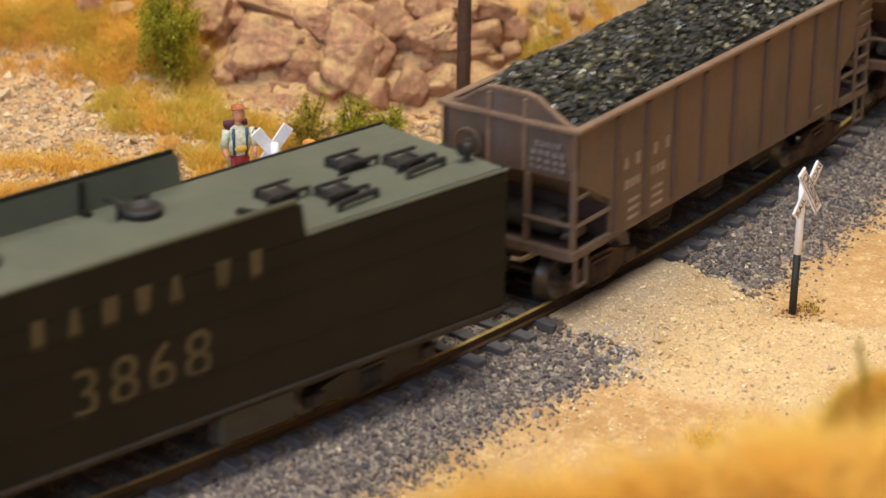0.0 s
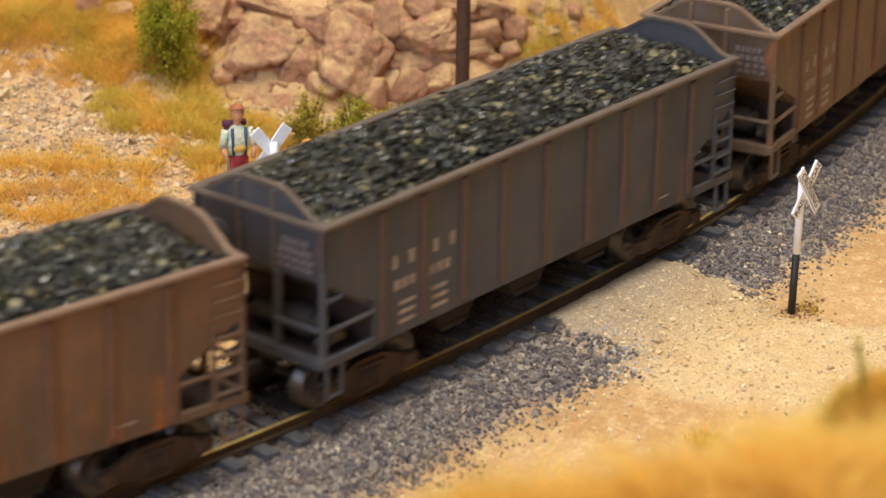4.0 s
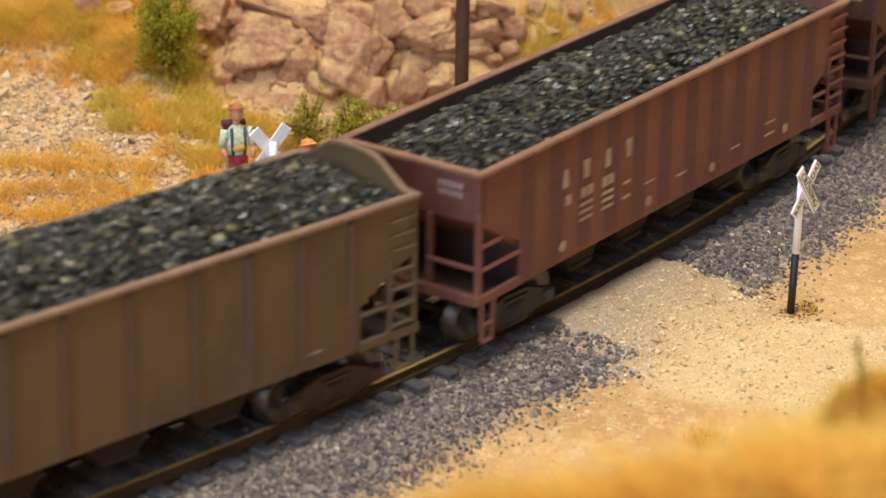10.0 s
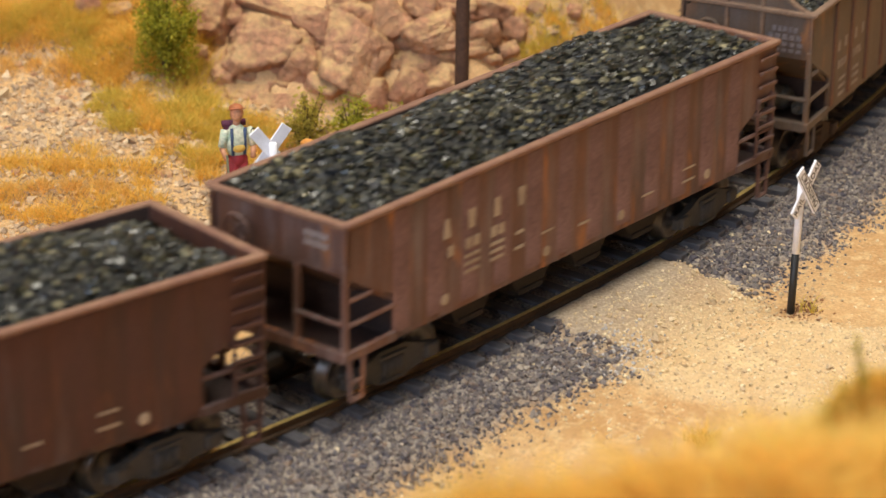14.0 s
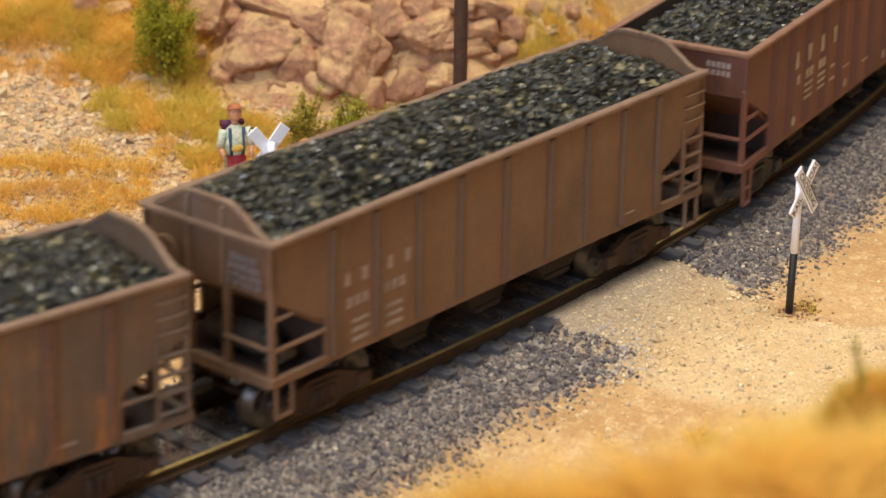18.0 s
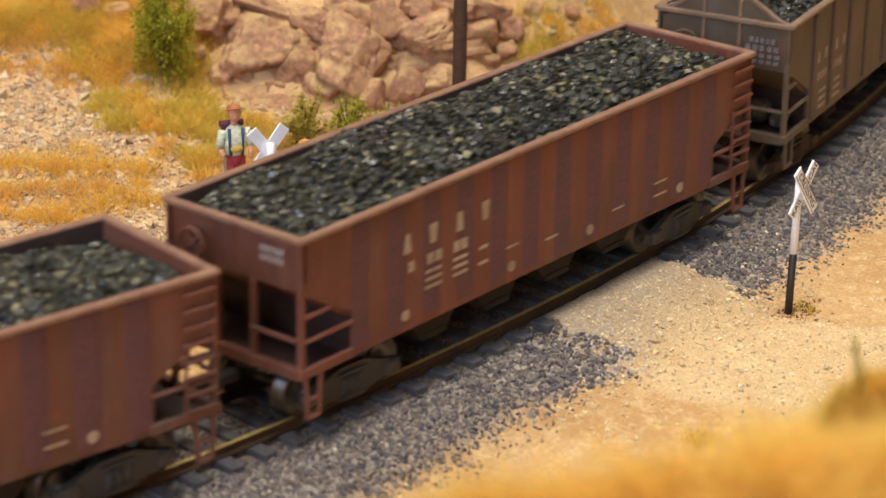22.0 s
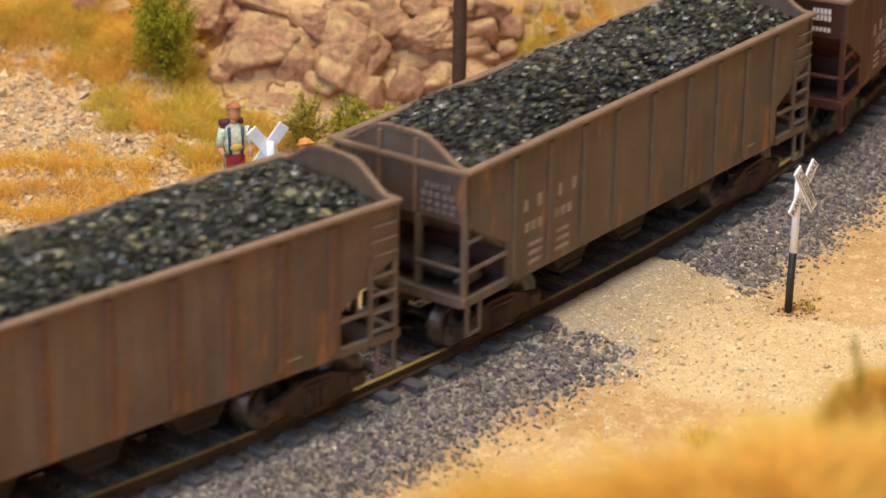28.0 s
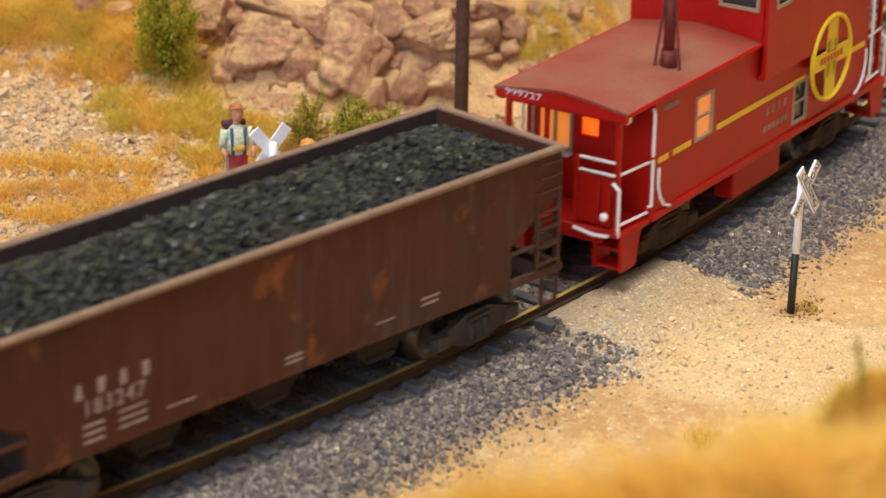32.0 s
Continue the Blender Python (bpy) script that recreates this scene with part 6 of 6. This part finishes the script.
def rock_mesh(rng, fine=4, blocky=0.8):
    """A broken block of unit size: a ball cut back by crooked planes, with uneven faces."""
    bm = bmesh.new()
    bmesh.ops.create_icosphere(bm, subdivisions=fine, radius=1.0)
    p = np.array([v.co[:] for v in bm.verts])
    cuts = np.concatenate([np.eye(3), -np.eye(3), rng.normal(size=(5, 3))]) + rng.normal(size=(11, 3)) * 0.22
    cuts /= np.linalg.norm(cuts, axis=1)[:, None]
    reach = np.concatenate([rng.uniform(0.72, 0.95, 6), rng.uniform(blocky, 1.1, 5)])
    dots = p @ cuts.T
    r = np.where(dots > 0.05, reach / np.maximum(dots, 0.05), 9).min(1)
    r = np.minimum(r, 1.35)
    o = Vector(rng.uniform(-50, 50, 3))
    for v, k in zip(bm.verts, r):
        q = v.co * k
        bed = Vector((q.x * 0.7, q.y * 4.5, q.z * 0.7)) + o
        v.co = v.co * (k + noise.noise(q * 1.5 + o) * 0.06 - max(0, 0.12 - abs(noise.noise(q * 1.7 + o * 2))) * 0.6 + noise.noise(bed) * 0.075
                       + noise.noise(q * 5.3 + o) * 0.05 + noise.noise(q * 12.5 + o) * 0.045)
    for f in bm.faces:
        f.smooth = True
    bmesh.ops.scale(bm, vec=(K, K, K), verts=bm.verts)
    me = bpy.data.meshes.new("rock")
    bm.to_mesh(me)
    bm.free()
    return me


def build_outcrop():
    """Large blocks of the face, each with its place, width, height, slant and how far it stands out; rubble between them."""
    rng = np.random.RandomState(21)
    out = tagged(empty("rock_outcrop"), "broken reddish sandstone outcrop on the sandy hillside", "rock outcrop", kind="structure")

    def lay(me, along, back, wide, tall, deep, slant, sink=0.0):
        x, y, z = on_hill(along, back)
        turn = Matrix((RIGHT, UPHILL, OUTWARD)).transposed().to_4x4()
        m = (Matrix.Translation(Vector((x, y, z)) * K - OUTWARD * sink * K) @ turn @ Matrix.Rotation(radians(slant), 4, "Z")
             @ Matrix.Rotation(radians(rng.uniform(-14, 14)), 4, "X") @ Matrix.Rotation(radians(rng.uniform(-12, 12)), 4, "Y"))
        placed("rock", me, ROCK, out, "", m @ Matrix.Diagonal((wide / 2, tall / 2, deep / 2, 1)))

    for along, back, wide, tall, deep, slant in MAIN_BLOCKS + LEDGE_BLOCKS + LOW_BLOCKS:
        lay(rock_mesh(rng, 5 if wide > 13 else 4), along, back, wide * 1.08, tall * 1.06, deep * 1.55, slant)
    small = [rock_mesh(rng, 3) for _ in range(7)]
    for i in range(150):
        along, back = rng.uniform(-60, 28), rng.uniform(640, 690)
        if back < 648 + 9 * math.sin(along * 0.21) and along < -8:
            continue
        w = 1.4 + rng.gamma(2.0, 0.9)
        lay(small[i % 7], along, back, w * 1.2, w * rng.uniform(0.4, 0.75), w * 0.8, rng.uniform(-25, 15), 0.1 * w)
    for along, back, w in LOOSE:
        lay(small[int(w * 10) % 7], along, back, w, w * 0.7, w * 0.8, rng.uniform(-30, 30), 0.1 * w)


build_outcrop()


def build_bush(name, x, y, height, wide, leaves, seed, label, upright=0.0, leaf=LEAF):
    rng = np.random.RandomState(seed)
    z, _ = land(np.array([x]), np.array([y]))
    root = tagged(empty(name), label, "bush")
    root.matrix_basis = mm(x, y, z[0])
    tips = []
    for i in range(16):
        a, r = rng.uniform(0, 2 * math.pi), wide * math.sqrt(rng.uniform(0.02, 1))
        top = Vector((math.cos(a) * r, math.sin(a) * r, height * rng.uniform(0.55, 1.0) * (1 - 0.35 * (r / wide) ** 2)))
        mid = top * 0.5 + Vector((0, 0, height * 0.08))
        bm = bmesh.new()
        rod(bm, (0, 0, -0.6), mid, 0.34, 5, 0.22)
        rod(bm, mid, top, 0.22, 5, 0.08)
        link("stem", bm, TWIG, root)
        tips += [(mid, top)] * 1
    at = []
    for i in range(leaves):
        mid, top = tips[rng.randint(len(tips))]
        t = rng.uniform(-0.75, 1.12)
        p = mid.lerp(top, t) + Vector(rng.normal(size=3) * wide * 0.12)
        p.z = max(p.z, 0.4)
        if i % 4 == 0:        # low shoots round the foot
            a, r = rng.uniform(0, 2 * math.pi), wide * 0.85 * math.sqrt(rng.rand())
            p = Vector((math.cos(a) * r, math.sin(a) * r, height * rng.uniform(0.02, 0.55)))
        at.append(p)
    v, f = [], []
    for p in at:
        n = Vector(rng.normal(size=3)) + Vector((0, 0, 0.5 + upright))
        u = n.cross(Vector(rng.normal(size=3))).normalized()
        w = n.cross(u).normalized()
        s = rng.uniform(0.32, 0.8)
        k = len(v)
        v += [p - u * s, p + w * s * 0.42, p + u * s, p - w * s * 0.42]
        f.append((k, k + 1, k + 2, k + 3))
    ob = merged([tuple(q) for q in v], f, "foliage", leaf, root, "loose yellow-green leaves")
    return root


build_bush("bush", 64.9, 145.3, 29.0, 9.4, 8000, 3, "round green desert bush in front of the rocks")
build_bush("shrub", 64.6, 97.7, 19.0, 5.8, 2000, 4, "thin olive shrub at the foot of the rocks", 0.8, LEAF_DRY)
build_bush("shrub", 75.6, 92.7, 15.0, 6.2, 1700, 5, "small yellow-green shrub at the foot of the rocks", 0.8)
build_bush("shrub", 86, 90, 11.0, 4.6, 900, 6, "low yellow-green shrub at the foot of the rocks", 0.8)


def build_weed(x, y):
    z, _ = land(np.array([x]), np.array([y]))
    root = tagged(empty("weed"), "tall thin olive weed standing in the grass", "plant")
    root.matrix_basis = mm(x, y, z[0])
    rng = np.random.RandomState(5)
    bm = bmesh.new()
    pts = [Vector((-0.12 * t, 0.145 * t, t)) for t in (-1, 1.5, 3.5, 5.5, 7.5, 8.6)]
    for a, b in zip(pts, pts[1:]):
        rod(bm, a, b, 0.26, 6, 0.22)
    link("stem", bm, LEAF_DRY, root)
    bm = bmesh.new()
    for i in range(46):
        p = pts[1 + i % 5] + Vector(rng.normal(size=3)) * 0.4
        d = Vector((rng.normal(), rng.normal(), 0.9)).normalized() * rng.uniform(0.6, 1.3)
        s = d.cross(Vector(rng.normal(size=3))).normalized() * 0.3
        bm.faces.new([bm.verts.new(v) for v in (p, p + d * 0.5 + s, p + d, p + d * 0.5 - s)])
    link("foliage", bm, LEAF_DRY, root)


build_weed(-91.5, -151.3)


def build_pole():
    x, y = 100.4, 78.7
    z, _ = land(np.array([x]), np.array([y]))
    p = tagged(empty("telegraph_pole"), "dark brown wooden telegraph pole beside the track", "pole")
    p.matrix_basis = mm(x, y, z[0], 0, 0, 0)
    bm = bmesh.new()
    lathe(bm, [(1.75, -2), (1.72, 20), (1.6, 60), (1.45, 100), (1.35, 118), (0.3, 119.5)], 14, "z")
    link("post", bm, POLE_WOOD, p)
    bm = bmesh.new()
    box(bm, (0, 0, 110), (2.0, 26, 1.6), 0.2)
    link("crossarm", bm, POLE_WOOD, p)


build_pole()


def build_crossbuck(x, y, rz, lean, label):
    z, _ = land(np.array([x]), np.array([y]))
    s = tagged(empty("crossing_sign"), label, "sign", group="crossing signs")
    s.matrix_basis = mm(x, y, z[0], 0, lean, 0) @ pose(0, 0, 0, 0, 0, rz)
    bm = bmesh.new()
    rod(bm, (0, 0, -1.5), (0, 0, 13.7), 0.85, 14, 0.82)
    link("post_base", bm, BLACK, s, "black lower post")
    bm = bmesh.new()
    rod(bm, (0, 0, 13.7), (0, 0, 30.4), 0.84, 14, 0.8)
    link("post", bm, WHITE, s, "white upper post")
    # boards lie in the sign's own xz plane, facing -y
    for a, yo, words, name in ((52, -1.15, "RAIL   ROAD", "board"), (-52, -1.75, "CROSSING", "board")):
        m = Matrix.Translation((0, yo, 28.2)) @ Matrix.Rotation(radians(-a), 4, "Y")
        bm = bmesh.new()
        box(bm, (0, 0, 0), (12.8, 0.55, 2.7), 0.08, m)
        b = link(name, bm, WHITE, s)
        mk = Matrix.Translation((0, yo * K - 0.29 * K, 28.2 * K)) @ Matrix.Rotation(radians(-a), 4, "Y") @ Matrix.Rotation(radians(90), 4, "X")
        if words.startswith("CROSS"):
            lettering("word", words, 2.15, BLACK, b, mk, 0.04, 1.05, 1.0)
            bm = bmesh.new()
            for zz in (-1.16, 1.16):
                box(bm, (0, -0.29, zz), (12.4, 0.05, 0.14), 0, m)
            link("border", bm, BLACK, b)
        else:
            for word, dx in (("RAIL", -4.1), ("ROAD", 4.1)):
                lettering("word", word, 2.05, BLACK, b, mk @ Matrix.Translation((dx * K, 0, 0)), 0.04, 1.05, 1.0)
    return s


build_crossbuck(68.0, -39.5, 0, 2.0, "white crossbuck railway sign on a black and white post")
build_crossbuck(8.8, 55.2, 155, 0.0, "white crossbuck sign seen from its blank back")


TOY = {n: plain("toy_" + n, c, d, 0.65, coarse=0.45) for n, c, d in (
    ("skin", (0.68, 0.32, 0.17), None), ("shirt", (0.78, 0.76, 0.58), (0.34, 0.46, 0.33)), ("red", (0.42, 0.04, 0.05), (0.30, 0.03, 0.04)),
    ("black", (0.04, 0.03, 0.035), None), ("navy", (0.05, 0.08, 0.16), None), ("hat", (0.42, 0.14, 0.05), (0.32, 0.10, 0.04)),
    ("yellow", (0.72, 0.46, 0.10), None), ("purple", (0.13, 0.03, 0.06), None), ("orange", (0.72, 0.30, 0.06), None),
    ("olive", (0.16, 0.15, 0.08), None), ("sock", (0.70, 0.68, 0.66), None))}


def build_hiker(x, y, turn, tall, cap, shirt, pack, legs, pointing, label):
    """A painted toy hiker: one plain figure, facing -y before it is turned."""
    z, _ = land(np.array([x]), np.array([y]))
    names = list(TOY)
    bm = bmesh.new()

    def tint(n0, kind):
        bm.faces.ensure_lookup_table()
        for f in list(bm.faces)[n0:]:
            f.material_index = names.index(kind)
            f.smooth = True

    def ball(c, r, kind, sx=1, sy=1, sz=1):
        n0 = len(bm.faces)
        bmesh.ops.create_uvsphere(bm, u_segments=14, v_segments=10, radius=1.0,
                                  matrix=Matrix.Translation(c) @ Matrix.Diagonal((r * sx, r * sy, r * sz, 1)))
        tint(n0, kind)

    def limb(a, b, r, kind, r2=None):
        n0 = len(bm.faces)
        rod(bm, a, b, r, 10, r2)
        tint(n0, kind)
    for sx, fy in ((-1, -0.9), (1, 0.7)):
        limb((sx * 1.0, fy, 0.6), (sx * 1.0, fy * 0.6, 5.0), 0.62, "skin", 0.8)
        limb((sx * 1.0, fy, 0.5), (sx * 1.0, fy * 0.95, 2.8), 0.74, "sock")
        limb((sx * 1.0, fy * 0.6, 5.0), (sx * 0.9, 0, 10.6), 1.25, legs, 1.35)
        ball((sx * 1.0, fy - 0.5, 0.45), 0.8, "black", 0.9, 1.6, 0.6)
    ball((0, 0, 10.4), 2.0, legs, 1.05, 0.85, 0.9)
    ball((0, -0.1, 14.0), 2.2, shirt, 1.12, 0.80, 1.75)
    ball((0, -1.3, 13.0), 1.35, "yellow", 1.15, 0.7, 0.7)
    for sx in (-1, 1):
        limb((sx * 1.2, -1.5, 11.6), (sx * 1.4, -1.3, 17.2), 0.34, "navy")
        limb((sx * 2.3, 0, 16.6), (sx * 3.3, -0.6, 13.2), 0.95, shirt, 0.8)
    if pointing:
        limb((2.3, 0, 16.6), (5.0, -0.8, 15.2), 0.9, shirt, 0.75)
        limb((5.0, -0.8, 15.2), (8.6, -1.4, 14.4), 0.6, "skin", 0.5)
    else:
        limb((3.3, -0.6, 13.2), (2.7, -2.2, 11.0), 0.62, "skin", 0.5)
    limb((-3.3, -0.6, 13.2), (-2.7, -2.2, 11.0), 0.62, "skin", 0.5)
    limb((-2.7, -2.3, 12.0), (-2.2, -3.2, 0.0), 0.26, "olive")
    ball((0, 2.4, 14.6), 2.4, pack, 1.0, 0.75, 1.3)
    limb((-2.4, 2.2, 17.2), (2.4, 2.2, 17.2), 0.7, pack)
    limb((0, 0, 17.0), (0, 0, 18.6), 0.75, "skin")
    ball((0, -0.2, 20.0), 1.5, "skin", 0.92, 1.0, 1.12)
    ball((0, 0.1, 21.0), 1.42, cap, 1.0, 1.0, 0.62)
    limb((0, -0.1, 20.75), (0, 0, 21.05), 2.05, cap, 1.5)
    bmesh.ops.scale(bm, vec=[tall / 22.2] * 3, verts=bm.verts)
    ob = link("toy_hiker", bm, [TOY[k] for k in names])
    ob.matrix_basis = mm(x, y, z[0] - 0.1, 0, 0, turn)
    tagged(ob, label, "figurine", group="toy hikers by the crossing")


build_hiker(29.9, 86.7, -30, 25.2, "hat", "shirt", "purple", "red", False, "painted toy hiker with a brown hat and dark rucksack")
build_hiker(26, 61, -20, 26.2, "orange", "olive", "purple", "navy", True, "painted toy hiker with an orange cap, one arm out")


# ---- ties: the near ones singly, the rest as one ----
def build_ties():
    bm = bmesh.new()
    box(bm, (0, 0, -3.0), (3.1, 28.4, 1.9), 0.18)
    bmesh.ops.scale(bm, vec=(K, K, K), verts=bm.verts)
    me = bpy.data.meshes.new("tie")
    bm.to_mesh(me)
    bm.free()
    me.materials.append(TIE_WOOD)
    rng = np.random.RandomState(8)
    rest = bmesh.new()
    for i in range(-410, 430):
        s = i * 8.05 + 3.0
        x, y, h = on_track(s)
        turn = math.degrees(h) + rng.uniform(-1.2, 1.2)
        if -150 < s < 330:
            placed("tie", me, None, track, "", mm(x, y, rng.uniform(-0.12, 0.05), 0, 0, turn))
            bm = None
        else:
            box(rest, (0, 0, -3.0), (3.6, 28.6, 1.9), 0, Matrix.Translation((x, y, 0)) @ Matrix.Rotation(radians(turn), 4, "Z"))
    tagged(link("far_ties", rest, TIE_WOOD, track, "weathered dark grey wooden ties"), kind="stuff")


build_ties()


# ---- the train runs past, slowing a little ----
WAY = np.array([(0, 0), (1, 92.8), (2, 185.9), (3, 278.6), (6, 557.7), (7, 650.4), (9, 836.5), (11, 1021.6), (13, 1205.2), (14, 1293.4), (17, 1543.8),
                (19, 1703.0), (21, 1855.0), (23, 2003.8), (25, 2147.2), (28, 2350), (30, 2485), (31, 2550.8), (32, 2615.9)], float)
SPEED = np.gradient(WAY[:, 1], WAY[:, 0])


def gone(t):
    """Millimetres run by the train at t seconds, gliding through the rows of WAY."""
    i = int(np.clip(np.searchsorted(WAY[:, 0], t) - 1, 0, len(WAY) - 2))
    step = WAY[i + 1, 0] - WAY[i, 0]
    u = (t - WAY[i, 0]) / step
    return float((1 + 2 * u) * (1 - u) ** 2 * WAY[i, 1] + u * (1 - u) ** 2 * step * SPEED[i]
                 + u * u * (3 - 2 * u) * WAY[i + 1, 1] + u * u * (u - 1) * step * SPEED[i + 1])


def motions():
    for key, (thing, half, bogie) in train.items():
        rows = []
        seen = []
        for i in range(65):
            t = i * 0.5
            s = START[key] + half - gone(t)
            ax, ay, _ = on_track(s - bogie)
            bx, by, _ = on_track(s + bogie)
            rows.append((t, mm((ax + bx) / 2, (ay + by) / 2, 0, 0, 0, math.degrees(math.atan2(by - ay, bx - ax)))))
            if -260 < s < 420:
                seen.append(t)
        walk(thing, rows)
        if not seen:
            continue
        # wheels roll while their wagon is near; they stand still before and after
        for ob in thing.children_recursive:
            if not ob.name.startswith("wheelset"):
                continue
            at, spin = ob.matrix_basis.translation.copy(), []
            ts = np.arange(seen[0], seen[-1] + 0.01, 0.0667)
            g0 = gone(ts[0])
            for t in ts:
                spin.append((float(t), Matrix.Translation(at) @ Matrix.Rotation(-(gone(t) - g0) / WHEEL_R, 4, "Y")))
            if seen[0] > 0:
                spin.insert(0, (0.0, spin[0][1]))
            if seen[-1] < 32:
                spin.append((32.0, spin[-1][1]))
            walk(ob, spin)


motions()
